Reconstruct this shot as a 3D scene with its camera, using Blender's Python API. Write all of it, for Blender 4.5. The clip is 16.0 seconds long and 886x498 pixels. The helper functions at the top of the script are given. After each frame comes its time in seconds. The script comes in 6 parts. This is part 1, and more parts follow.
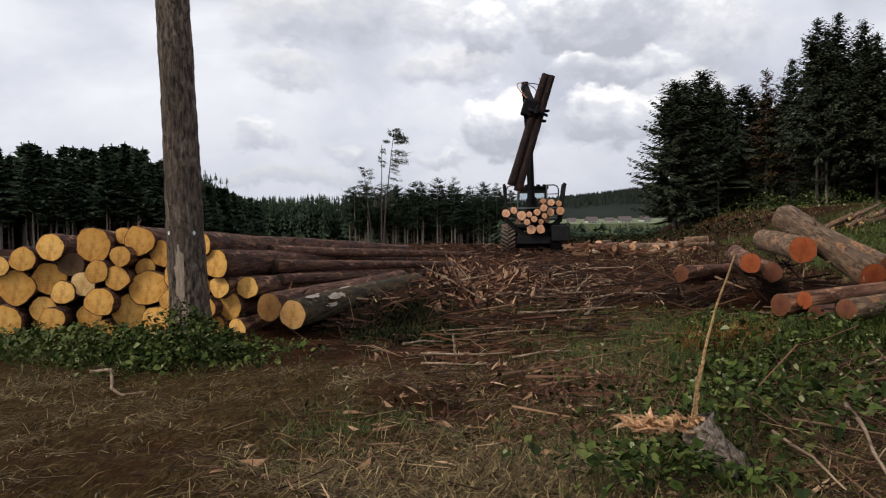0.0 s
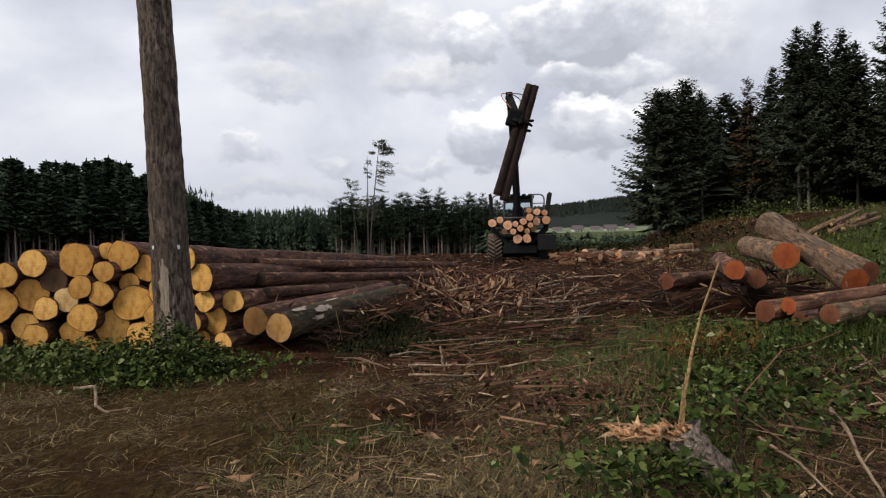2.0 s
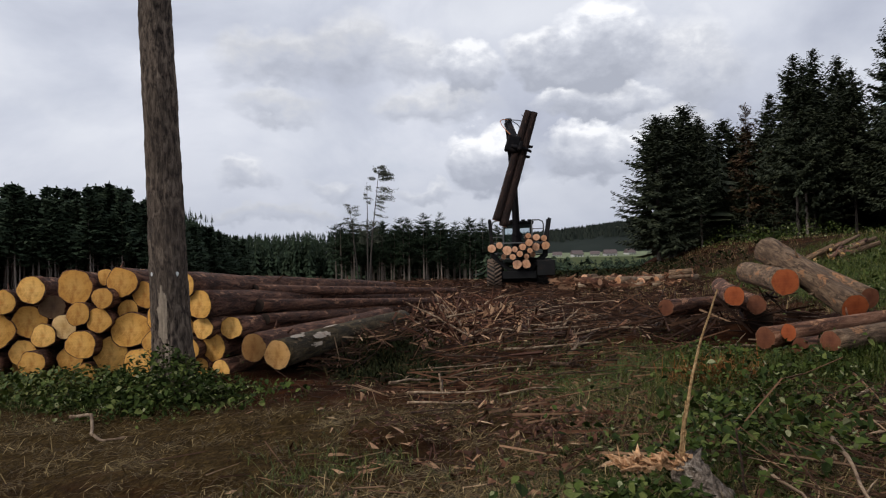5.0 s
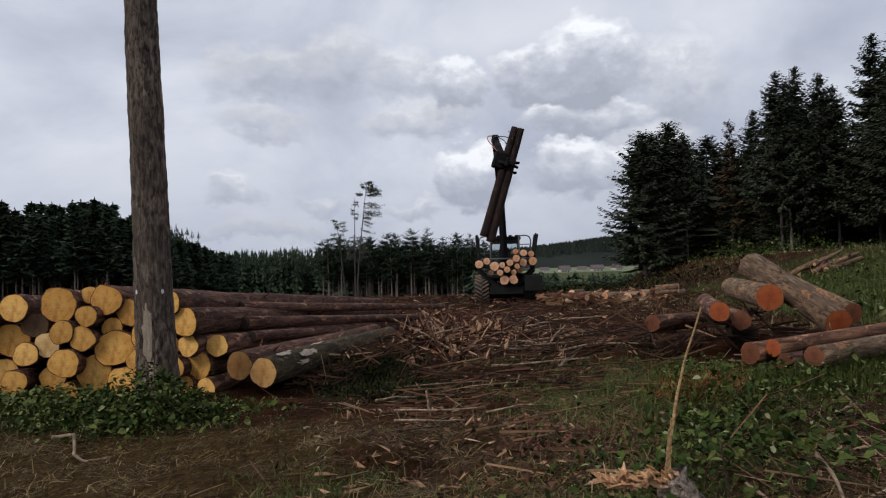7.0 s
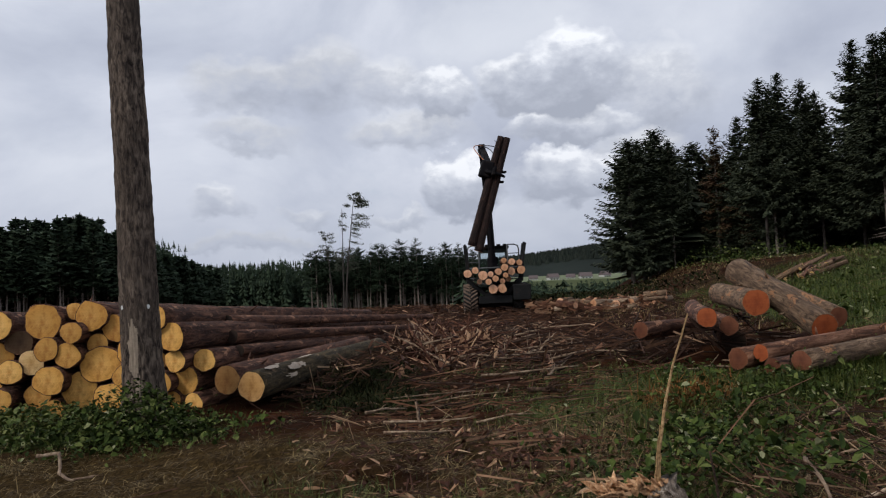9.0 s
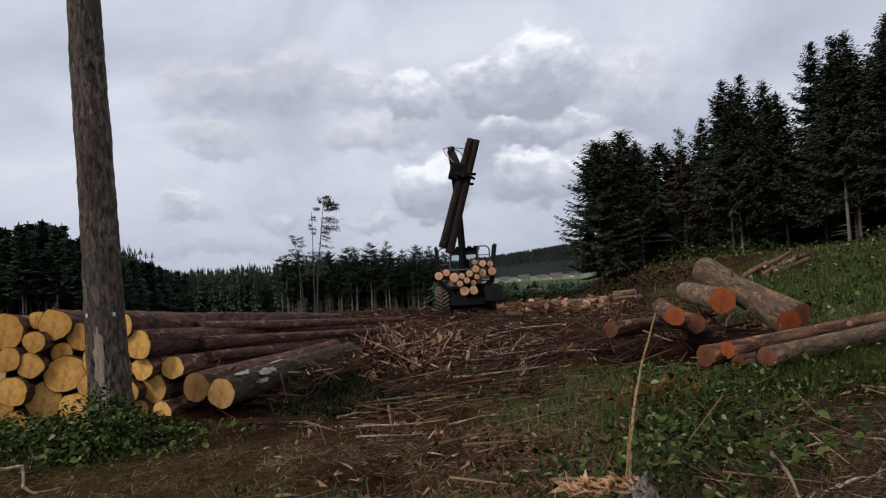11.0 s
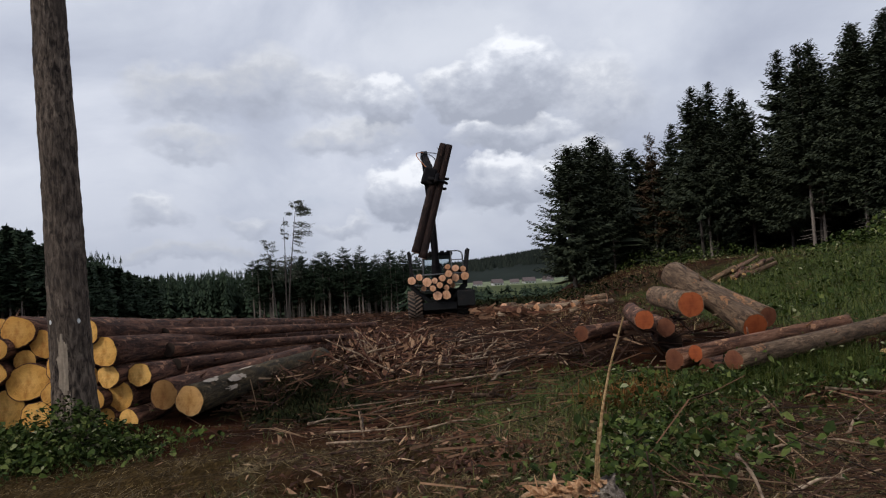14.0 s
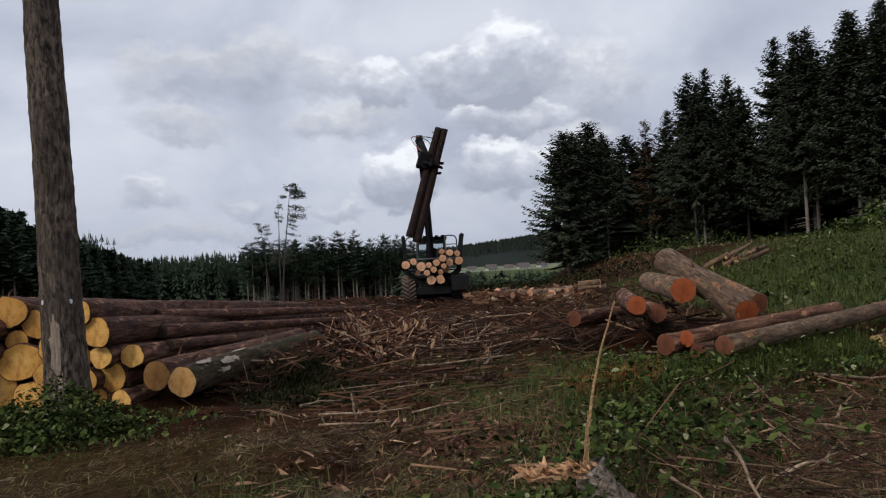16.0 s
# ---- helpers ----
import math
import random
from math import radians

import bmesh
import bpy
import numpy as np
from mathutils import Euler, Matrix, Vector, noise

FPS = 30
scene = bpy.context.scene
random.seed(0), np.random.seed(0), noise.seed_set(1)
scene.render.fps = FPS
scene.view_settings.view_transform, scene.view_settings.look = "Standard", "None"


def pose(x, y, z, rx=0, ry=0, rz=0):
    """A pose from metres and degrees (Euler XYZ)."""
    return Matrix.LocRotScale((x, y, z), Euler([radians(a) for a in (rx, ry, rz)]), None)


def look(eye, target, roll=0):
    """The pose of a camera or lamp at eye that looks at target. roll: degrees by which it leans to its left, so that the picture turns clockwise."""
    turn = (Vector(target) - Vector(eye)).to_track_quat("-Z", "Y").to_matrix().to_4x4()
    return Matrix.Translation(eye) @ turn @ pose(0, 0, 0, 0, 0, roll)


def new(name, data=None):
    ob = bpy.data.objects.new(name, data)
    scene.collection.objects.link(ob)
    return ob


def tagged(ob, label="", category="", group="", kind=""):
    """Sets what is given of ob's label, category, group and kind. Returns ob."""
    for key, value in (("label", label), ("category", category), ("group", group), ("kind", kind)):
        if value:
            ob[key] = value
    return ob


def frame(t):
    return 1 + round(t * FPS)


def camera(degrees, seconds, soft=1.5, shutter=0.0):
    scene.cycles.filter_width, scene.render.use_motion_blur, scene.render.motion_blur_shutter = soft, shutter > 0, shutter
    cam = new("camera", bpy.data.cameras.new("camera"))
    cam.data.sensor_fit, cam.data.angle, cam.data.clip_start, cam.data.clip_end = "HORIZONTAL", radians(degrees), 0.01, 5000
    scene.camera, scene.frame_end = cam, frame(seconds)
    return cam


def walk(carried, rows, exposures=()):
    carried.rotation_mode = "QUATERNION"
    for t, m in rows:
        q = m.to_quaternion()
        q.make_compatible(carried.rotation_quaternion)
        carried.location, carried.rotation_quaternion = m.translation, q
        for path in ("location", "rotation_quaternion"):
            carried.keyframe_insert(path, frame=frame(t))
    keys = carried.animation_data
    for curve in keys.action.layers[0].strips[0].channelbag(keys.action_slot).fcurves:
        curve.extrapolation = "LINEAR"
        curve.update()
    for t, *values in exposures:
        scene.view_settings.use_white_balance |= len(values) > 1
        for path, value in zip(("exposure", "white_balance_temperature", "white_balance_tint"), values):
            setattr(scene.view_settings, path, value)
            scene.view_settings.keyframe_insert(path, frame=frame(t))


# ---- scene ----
cam = camera(63.3, 16.0, 1.2)
PATH = [
    (0, (-0.288, 1.287, 1.53), (-0.378, 3.284, 1.45), -0.7),
    (0.5, (-0.285, 1.288, 1.528), (-0.352, 3.286, 1.451), -0.6),
    (1, (-0.279, 1.291, 1.531), (-0.342, 3.289, 1.46), -1.0),
    (1.5, (-0.28, 1.292, 1.531), (-0.341, 3.29, 1.472), -1.2),
    (2, (-0.28, 1.287, 1.536), (-0.333, 3.286, 1.484), -1.4),
    (2.5, (-0.276, 1.288, 1.541), (-0.319, 3.287, 1.498), -1.5),
    (3, (-0.27, 1.286, 1.541), (-0.313, 3.286, 1.507), -1.7),
    (3.5, (-0.272, 1.286, 1.544), (-0.311, 3.286, 1.518), -1.5),
    (4, (-0.272, 1.287, 1.546), (-0.326, 3.287, 1.534), -1.5),
    (6.5, (-0.262, 1.283, 1.566), (-0.289, 3.282, 1.618), -1.5),
    (7, (-0.259, 1.276, 1.568), (-0.274, 3.275, 1.628), -1.6),
    (7.5, (-0.257, 1.276, 1.567), (-0.266, 3.275, 1.639), -1.7),
    (8, (-0.251, 1.276, 1.571), (-0.25, 3.274, 1.653), -2.1),
    (8.5, (-0.251, 1.275, 1.573), (-0.236, 3.273, 1.657), -2.3),
    (9, (-0.246, 1.28, 1.574), (-0.228, 3.278, 1.66), -2.5),
    (11.5, (-0.234, 1.282, 1.577), (-0.117, 3.277, 1.668), -3.5),
    (12, (-0.225, 1.282, 1.58), (-0.096, 3.276, 1.674), -3.6),
    (12.5, (-0.224, 1.282, 1.578), (-0.079, 3.274, 1.669), -3.6),
    (13, (-0.22, 1.288, 1.578), (-0.058, 3.28, 1.666), -3.5),
    (13.5, (-0.211, 1.284, 1.575), (-0.04, 3.275, 1.668), -3.5),
    (14, (-0.213, 1.281, 1.578), (-0.04, 3.271, 1.675), -3.5),
    (14.5, (-0.214, 1.285, 1.576), (-0.04, 3.276, 1.667), -3.3),
    (15, (-0.212, 1.282, 1.568), (-0.033, 3.273, 1.643), -3.2),
    (15.5, (-0.204, 1.286, 1.566), (-0.014, 3.276, 1.627), -2.9),
    (16, (-0.202, 1.279, 1.564), (-0.016, 3.27, 1.618), -3.0),
]
walk(cam, [(t, look(eye, target, roll)) for t, eye, target, roll in PATH],
     [(0, 0.20, 6550, 11), (4, 0.06, 6400, 11), (7, -0.13, 6200, 11), (12, -0.12, 6150, 11), (16, -0.15, 6150, 11)])

# ---- world, sun, exposure ----
CLOUD_SHIFT = (7.7, 2.2, 1.0)
SUN_EL, SUN_AZ = 40.0, -124.0          # degrees; azimuth clockwise from +y


# heaped clouds: azimuth, height and half sizes in radians, thickness, brightness of the top
HEAPS = [(-0.281, 0.277, 0.075, 0.033, 0.7, 0.35), (-0.277, 0.217, 0.055, 0.02, 0.6, 0.3), (-0.172, 0.294, 0.05, 0.045, 0.7, 0.4), (-0.082, 0.28, 0.05, 0.035, 0.7, 0.6),
         (-0.062, 0.212, 0.078, 0.022, 0.7, 0.4), (-0.014, 0.262, 0.036, 0.034, 0.9, 0.9), (-0.321, 0.126, 0.037, 0.017, 0.7, 0.7), (-0.21, 0.106, 0.036, 0.013, 0.6, 0.6),
         (-0.076, 0.097, 0.037, 0.012, 0.7, 0.7), (-0.283, 0.067, 0.1, 0.014, 0.6, 0.2), (0.286, 0.246, 0.055, 0.058, 0.8, 0.75), (0.266, 0.173, 0.056, 0.024, 0.7, 0.5), (0.367, 0.114, 0.046, 0.032, 0.7, 0.6),
         (0.159, 0.212, 0.076, 0.023, 0.9, 0.85), (0.107, 0.269, 0.06, 0.034, 0.95, 0.85), (0.172, 0.287, 0.066, 0.056, 1.0, 1.0), (0.166, 0.143, 0.068, 0.036, 0.95, 0.9), (0.008, 0.142, 0.054, 0.037, 1.0, 0.95)]


def build_world():
    w = bpy.data.worlds.new("sky")
    scene.world = w
    w.use_nodes = True
    nt = w.node_tree
    nt.nodes.clear()
    N = nt.nodes.new
    L = nt.links.new
    out, bg = N("ShaderNodeOutputWorld"), N("ShaderNodeBackground")
    sky = N("ShaderNodeTexSky")
    sky.sky_type, sky.sun_disc = "NISHITA", False
    sky.sun_elevation, sky.sun_rotation = radians(SUN_EL), radians(SUN_AZ)
    sky_dim = N("ShaderNodeVectorMath")
    sky_dim.operation = "SCALE"
    sky_dim.inputs["Scale"].default_value = 0.11
    L(sky.outputs[0], sky_dim.inputs[0])
    tc, sep = N("ShaderNodeTexCoord"), N("ShaderNodeSeparateXYZ")
    L(tc.outputs["Generated"], sep.inputs[0])

    def calc(op, a, b, clamp=False):
        n = N("ShaderNodeMath")
        n.operation, n.use_clamp = op, clamp
        for i, v in enumerate((a, b)):
            if v is None:
                continue
            if isinstance(v, (int, float)):
                n.inputs[i].default_value = v
            else:
                L(v, n.inputs[i])
        return n.outputs[0]

    def blend_of(fac, a, b):
        n = N("ShaderNodeMix")
        n.data_type = "RGBA"
        L(fac, n.inputs["Factor"])
        L(a, n.inputs["A"])
        L(b, n.inputs["B"])
        return n.outputs["Result"]

    up = calc("MAXIMUM", sep.outputs["Z"], 0.0)
    com = N("ShaderNodeCombineXYZ")
    L(calc("MULTIPLY", sep.outputs["X"], 1.0), com.inputs[0])
    L(calc("MULTIPLY", sep.outputs["Y"], 1.0), com.inputs[1])
    L(calc("MULTIPLY", up, 1.45), com.inputs[2])

    def tex(scale, detail, rough, shift, distort=0.0):
        mp = N("ShaderNodeMapping")
        mp.inputs["Location"].default_value = shift
        L(com.outputs[0], mp.inputs[0])
        n = N("ShaderNodeTexNoise")
        n.inputs["Scale"].default_value, n.inputs["Detail"].default_value = scale, detail
        n.inputs["Roughness"].default_value, n.inputs["Distortion"].default_value = rough, distort
        L(mp.outputs[0], n.inputs["Vector"])
        return n.outputs["Fac"]

    def ramp(fac, stops, ease="EASE"):
        r = N("ShaderNodeValToRGB")
        r.color_ramp.interpolation = ease
        while len(r.color_ramp.elements) < len(stops):
            r.color_ramp.elements.new(0.5)
        for e, (p, c) in zip(r.color_ramp.elements, stops):
            e.position, e.color = p, (*c, 1)
        L(fac, r.inputs[0])
        return r.outputs[0]

    # an even, faintly lilac sheet of cloud
    sheet = tex(3.0, 7, 0.55, (3.1, 0.4, 0.0), 0.4)
    base = ramp(sheet, [(0.34, (0.50, 0.53, 0.62)), (0.50, (0.65, 0.68, 0.76)), (0.62, (0.80, 0.82, 0.88))], "LINEAR")
    heap = tex(5.0, 7, 0.5, CLOUD_SHIFT, 0.1)
    soft = ramp(heap, [(0.34, (0.47, 0.50, 0.57)), (0.5, (0.66, 0.69, 0.76)), (0.64, (0.84, 0.86, 0.90))], "LINEAR")
    cloud = blend_of(calc("MULTIPLY", calc("SUBTRACT", heap, 0.40), 2.2, True), base, soft)
    # heaped clouds: bright domed tops over grey, flatter undersides
    flat = N("ShaderNodeCombineXYZ")
    L(calc("ARCTAN2", sep.outputs["X"], sep.outputs["Y"]), flat.inputs[0])
    L(calc("ARCSINE", sep.outputs["Z"], None), flat.inputs[1])

    def wander(scale, detail, amount):
        n = N("ShaderNodeTexNoise")
        n.inputs["Scale"].default_value, n.inputs["Detail"].default_value, n.inputs["Roughness"].default_value = scale, detail, 0.55
        L(com.outputs[0], n.inputs["Vector"])
        a, b = N("ShaderNodeVectorMath"), N("ShaderNodeVectorMath")
        a.operation, b.operation = "SUBTRACT", "SCALE"
        a.inputs[1].default_value = (0.5, 0.5, 0.5)
        b.inputs["Scale"].default_value = amount
        L(n.outputs["Color"], a.inputs[0])
        L(a.outputs[0], b.inputs[0])
        return b.outputs[0]

    def plus(a, b):
        n = N("ShaderNodeVectorMath")
        n.operation = "ADD"
        L(a, n.inputs[0])
        L(b, n.inputs[1])
        return n.outputs[0]

    bent = plus(plus(flat.outputs[0], wander(13, 3, 0.075)), wander(42, 5, 0.028))
    curl = tex(26, 6, 0.6, (0.0, 4.0, 2.0), 0.2)
    for u0, v0, ru, rv, thick, shine in HEAPS:
        off, fit = N("ShaderNodeVectorMath"), N("ShaderNodeVectorMath")
        off.operation, fit.operation = "SUBTRACT", "MULTIPLY"
        off.inputs[1].default_value, fit.inputs[1].default_value = (u0 + 0.030, v0 - 0.010, 0), (0.86 / ru, 0.86 / rv, 0)
        L(bent, off.inputs[0])
        L(off.outputs[0], fit.inputs[0])
        far, local = N("ShaderNodeVectorMath"), N("ShaderNodeSeparateXYZ")
        far.operation = "LENGTH"
        L(fit.outputs[0], far.inputs[0])
        L(fit.outputs[0], local.inputs[0])
        mask = calc("MULTIPLY", calc("MULTIPLY", calc("SUBTRACT", 1.10, far.outputs["Value"]), 4.5 if shine > 0.8 else 2.2, True), thick)
        tone = calc("ADD", calc("MULTIPLY", local.outputs["Y"], 0.46), calc("ADD", calc("MULTIPLY", curl, 0.9), 0.02))
        puff = ramp(tone, [(0.14, (0.46, 0.485, 0.55)), (0.38, (0.57, 0.595, 0.66)), (0.62, tuple(0.62 + (c - 0.62) * shine for c in (0.78, 0.80, 0.85))), (0.82, tuple(0.68 + (c - 0.68) * shine for c in (1.12, 1.12, 1.12)))], "LINEAR")
        cloud = blend_of(mask, cloud, puff)
    gap = ramp(tex(2.6, 7, 0.5, (1.4, 5.2, 0.3), 0.2), [(0.18, (0, 0, 0)), (0.34, (1, 1, 1))])
    mixed = blend_of(gap, sky_dim.outputs[0], cloud)
    # pale haze towards the horizon
    haze = N("ShaderNodeMix")
    haze.data_type = "RGBA"
    L(calc("MULTIPLY", calc("SUBTRACT", 1.0, calc("MULTIPLY", up, 6.0), True), 0.6), haze.inputs["Factor"])
    L(mixed, haze.inputs["A"])
    haze.inputs["B"].default_value = (0.45, 0.48, 0.56, 1)
    L(haze.outputs["Result"], bg.inputs["Color"])
    bg.inputs["Strength"].default_value = 0.96
    L(bg.outputs[0], out.inputs[0])


build_world()
sun = new("sun", bpy.data.lights.new("sun", "SUN"))
sun.data.energy, sun.data.angle, sun.data.color = 2.0, radians(18), (1.0, 0.94, 0.85)
sun_way = Vector((math.sin(radians(SUN_AZ)) * math.cos(radians(SUN_EL)), math.cos(radians(SUN_AZ)) * math.cos(radians(SUN_EL)), math.sin(radians(SUN_EL))))
sun.matrix_world = look(sun_way * 60, (0, 0, 0))

# ---- materials ----


def shader(name, rough=0.85, metal=0.0, spec=0.3):
    m = bpy.data.materials.new(name)
    m.use_nodes = True
    b = m.node_tree.nodes["Principled BSDF"]
    b.inputs["Roughness"].default_value, b.inputs["Metallic"].default_value = rough, metal
    b.inputs["Specular IOR Level"].default_value = spec
    return m, m.node_tree, b


def nz(nt, scale, detail=5, rough=0.6, stretch=(1, 1, 1), coords="Object", distort=0.0):
    tc, mp, n = nt.nodes.new("ShaderNodeTexCoord"), nt.nodes.new("ShaderNodeMapping"), nt.nodes.new("ShaderNodeTexNoise")
    mp.inputs["Scale"].default_value = stretch
    nt.links.new(tc.outputs[coords], mp.inputs[0])
    nt.links.new(mp.outputs[0], n.inputs["Vector"])
    n.inputs["Scale"].default_value, n.inputs["Detail"].default_value = scale, detail
    n.inputs["Roughness"].default_value, n.inputs["Distortion"].default_value = rough, distort
    return n.outputs["Fac"]


def ramp(nt, fac, stops, ease="LINEAR"):
    r = nt.nodes.new("ShaderNodeValToRGB")
    r.color_ramp.interpolation = ease
    while len(r.color_ramp.elements) < len(stops):
        r.color_ramp.elements.new(0.5)
    for e, (p, c) in zip(r.color_ramp.elements, stops):
        e.position, e.color = p, (*c, 1)
    nt.links.new(fac, r.inputs[0])
    return r.outputs[0]


def mixc(nt, fac, a, b, how="MIX"):
    m = nt.nodes.new("ShaderNodeMix")
    m.data_type, m.blend_type = "RGBA", how
    for key, v in (("Factor", fac), ("A", a), ("B", b)):
        sock = m.inputs[key]
        if isinstance(v, (int, float)):
            sock.default_value = v
        elif isinstance(v, tuple):
            sock.default_value = (*v, 1)
        else:
            nt.links.new(v, sock)
    return m.outputs["Result"]


def math_node(nt, op, a, b=0.0, clamp=False):
    n = nt.nodes.new("ShaderNodeMath")
    n.operation, n.use_clamp = op, clamp
    for i, v in enumerate((a, b)):
        if isinstance(v, (int, float)):
            n.inputs[i].default_value = v
        else:
            nt.links.new(v, n.inputs[i])
    return n.outputs[0]


def bump(nt, b, height, strength=0.5, dist=0.02):
    n = nt.nodes.new("ShaderNodeBump")
    n.inputs["Strength"].default_value, n.inputs["Distance"].default_value = strength, dist
    nt.links.new(height, n.inputs["Height"])
    nt.links.new(n.outputs[0], b.inputs["Normal"])


def bark_material(name, dark, mid, light, stretch=(1, 0.18, 1), scale=16, patch=None, relief=0.8):
    """Bark with furrows along local y, flaked patches and two scales of stain."""
    m, nt, b = shader(name, 0.92)
    fur = nz(nt, scale, 6, 0.65, stretch, distort=0.6)
    stain = nz(nt, 1.7, 4, 0.6)
    rnd = nt.nodes.new("ShaderNodeObjectInfo").outputs["Random"]
    col = ramp(nt, fur, [(0.38, dark), (0.5, mid), (0.63, light)])
    col = mixc(nt, ramp(nt, stain, [(0.4, (0, 0, 0)), (0.65, (0.7, 0.7, 0.7))]), col, tuple(c * 0.55 for c in mid))
    if patch:
        flake = ramp(nt, nz(nt, 5.5, 6, 0.7, (1, 0.45, 1), distort=0.8), [(0.585, (0, 0, 0)), (0.62, (1, 1, 1))])
        col = mixc(nt, flake, col, patch)
        chip = ramp(nt, nz(nt, 13, 5, 0.7, (1, 0.5, 1), distort=0.5), [(0.60, (0, 0, 0)), (0.64, (0.8, 0.8, 0.8))])
        col = mixc(nt, chip, col, light)
    hue = ramp(nt, rnd, [(0, (0.75, 0.72, 0.7)), (1, (1.2, 1.15, 1.1))])
    col = mixc(nt, 1.0, col, hue, "MULTIPLY")
    nt.links.new(col, b.inputs["Base Color"])
    fine = nz(nt, scale * 2.7, 5, 0.7, stretch, distort=0.4)
    bump(nt, b, math_node(nt, "ADD", fur, math_node(nt, "MULTIPLY", fine, 0.5)), relief, 0.05)
    return m


def cut_material(name, outer, inner, heart):
    """Sawn end grain: rings round local y, radial checks, saw marks, dirt."""
    m, nt, b = shader(name, 0.8)
    tc = nt.nodes.new("ShaderNodeTexCoord")
    mul = nt.nodes.new("ShaderNodeVectorMath")
    mul.operation = "MULTIPLY"
    mul.inputs[1].default_value = (1, 0, 1)
    nt.links.new(tc.outputs["Object"], mul.inputs[0])
    ln = nt.nodes.new("ShaderNodeVectorMath")
    ln.operation = "LENGTH"
    nt.links.new(mul.outputs[0], ln.inputs[0])
    wob = nz(nt, 7, 3, 0.5)
    rad = math_node(nt, "ADD", ln.outputs["Value"], math_node(nt, "MULTIPLY", wob, 0.05))
    ring = math_node(nt, "SINE", math_node(nt, "MULTIPLY", rad, 330.0))
    base = ramp(nt, rad, [(0.03, heart), (0.075, inner), (0.20, outer)])
    grain = ramp(nt, ring, [(0.0, (0.93, 0.90, 0.86)), (1.0, (1.03, 1.03, 1.02))])
    col = mixc(nt, 1.0, base, grain, "MULTIPLY")
    saw = nz(nt, 22, 4, 0.6, (0.15, 1, 1.6))
    col = mixc(nt, 1.0, col, ramp(nt, saw, [(0.3, (0.88, 0.85, 0.8)), (0.7, (1.06, 1.06, 1.06))]), "MULTIPLY")
    dirt = ramp(nt, nz(nt, 6.0, 7, 0.72, distort=0.6), [(0.47, (0, 0, 0)), (0.66, (0.85, 0.85, 0.85))])
    col = mixc(nt, dirt, col, tuple(c * k for c, k in zip(outer, (0.5, 0.36, 0.25))))
    rnd = nt.nodes.new("ShaderNodeObjectInfo").outputs["Random"]
    col = mixc(nt, 1.0, col, ramp(nt, rnd, [(0, (0.66, 0.58, 0.48)), (0.5, (1, 0.95, 0.9)), (1, (1.14, 1.14, 1.2))]), "MULTIPLY")
    nt.links.new(col, b.inputs["Base Color"])
    bump(nt, b, saw, 0.3, 0.006)
    return m


def island_material(name, stops, rough=0.8, spec=0.25, grain=60):
    """Colour that varies from piece to piece, with a little grain."""
    m, nt, b = shader(name, rough, 0, spec)
    rnd = nt.nodes.new("ShaderNodeNewGeometry").outputs["Random Per Island"]
    col = ramp(nt, rnd, stops)
    col = mixc(nt, 1.0, col, ramp(nt, nz(nt, grain, 3), [(0.3, (0.75, 0.75, 0.75)), (0.7, (1.2, 1.2, 1.2))]), "MULTIPLY")
    nt.links.new(col, b.inputs["Base Color"])
    return m


def plain(name, col, rough=0.6, metal=0.0, wear=None, scale=9, spec=0.4):
    m, nt, b = shader(name, rough, metal, spec)
    f = nz(nt, scale, 6, 0.65)
    c = ramp(nt, f, [(0.3, tuple(v * 0.6 for v in col)), (0.6, col)])
    if wear:
        c = mixc(nt, ramp(nt, nz(nt, scale * 0.5, 7, 0.7), [(0.55, (0, 0, 0)), (0.68, (1, 1, 1))]), c, wear)
    nt.links.new(c, b.inputs["Base Color"])
    bump(nt, b, f, 0.2, 0.005)
    return m


def ground_material():
    m, nt, b = shader("forest_floor", 0.97, 0, 0.04)
    soil = ramp(nt, nz(nt, 1.1, 8, 0.66), [(0.3, (0.009, 0.0038, 0.0019)), (0.48, (0.025, 0.0098, 0.0043)), (0.60, (0.048, 0.0185, 0.0078)), (0.74, (0.085, 0.034, 0.015))])
    crumbs = ramp(nt, nz(nt, 34, 6, 0.75), [(0.35, (0.45, 0.42, 0.4)), (0.6, (1.15, 1.1, 1.05)), (0.72, (1.9, 1.7, 1.5))])
    soil = mixc(nt, 1.0, soil, crumbs, "MULTIPLY")
    straw = ramp(nt, nz(nt, 26, 6, 0.7, (1, 0.35, 1), distort=1.2), [(0.33, (0.012, 0.007, 0.003)), (0.52, (0.042, 0.026, 0.009)), (0.72, (0.125, 0.080, 0.028))])
    green = ramp(nt, nz(nt, 19, 6, 0.7), [(0.33, (0.012, 0.018, 0.005)), (0.55, (0.030, 0.046, 0.011)), (0.75, (0.06, 0.08, 0.02))])
    at = nt.nodes.new("ShaderNodeAttribute")
    at.attribute_name = "cover"
    sep = nt.nodes.new("ShaderNodeSeparateColor")
    nt.links.new(at.outputs["Color"], sep.inputs[0])
    brk = nz(nt, 3.2, 7, 0.7)

    def edge(sock):
        return math_node(nt, "MULTIPLY", math_node(nt, "SUBTRACT", math_node(nt, "ADD", sock, math_node(nt, "MULTIPLY", brk, 0.9)), 0.75), 2.6, True)

    col = mixc(nt, edge(sep.outputs["Green"]), soil, straw)
    col = mixc(nt, edge(sep.outputs["Red"]), col, green)
    nt.links.new(col, b.inputs["Base Color"])
    bump(nt, b, nz(nt, 30, 8, 0.75), 0.9, 0.03)
    return m


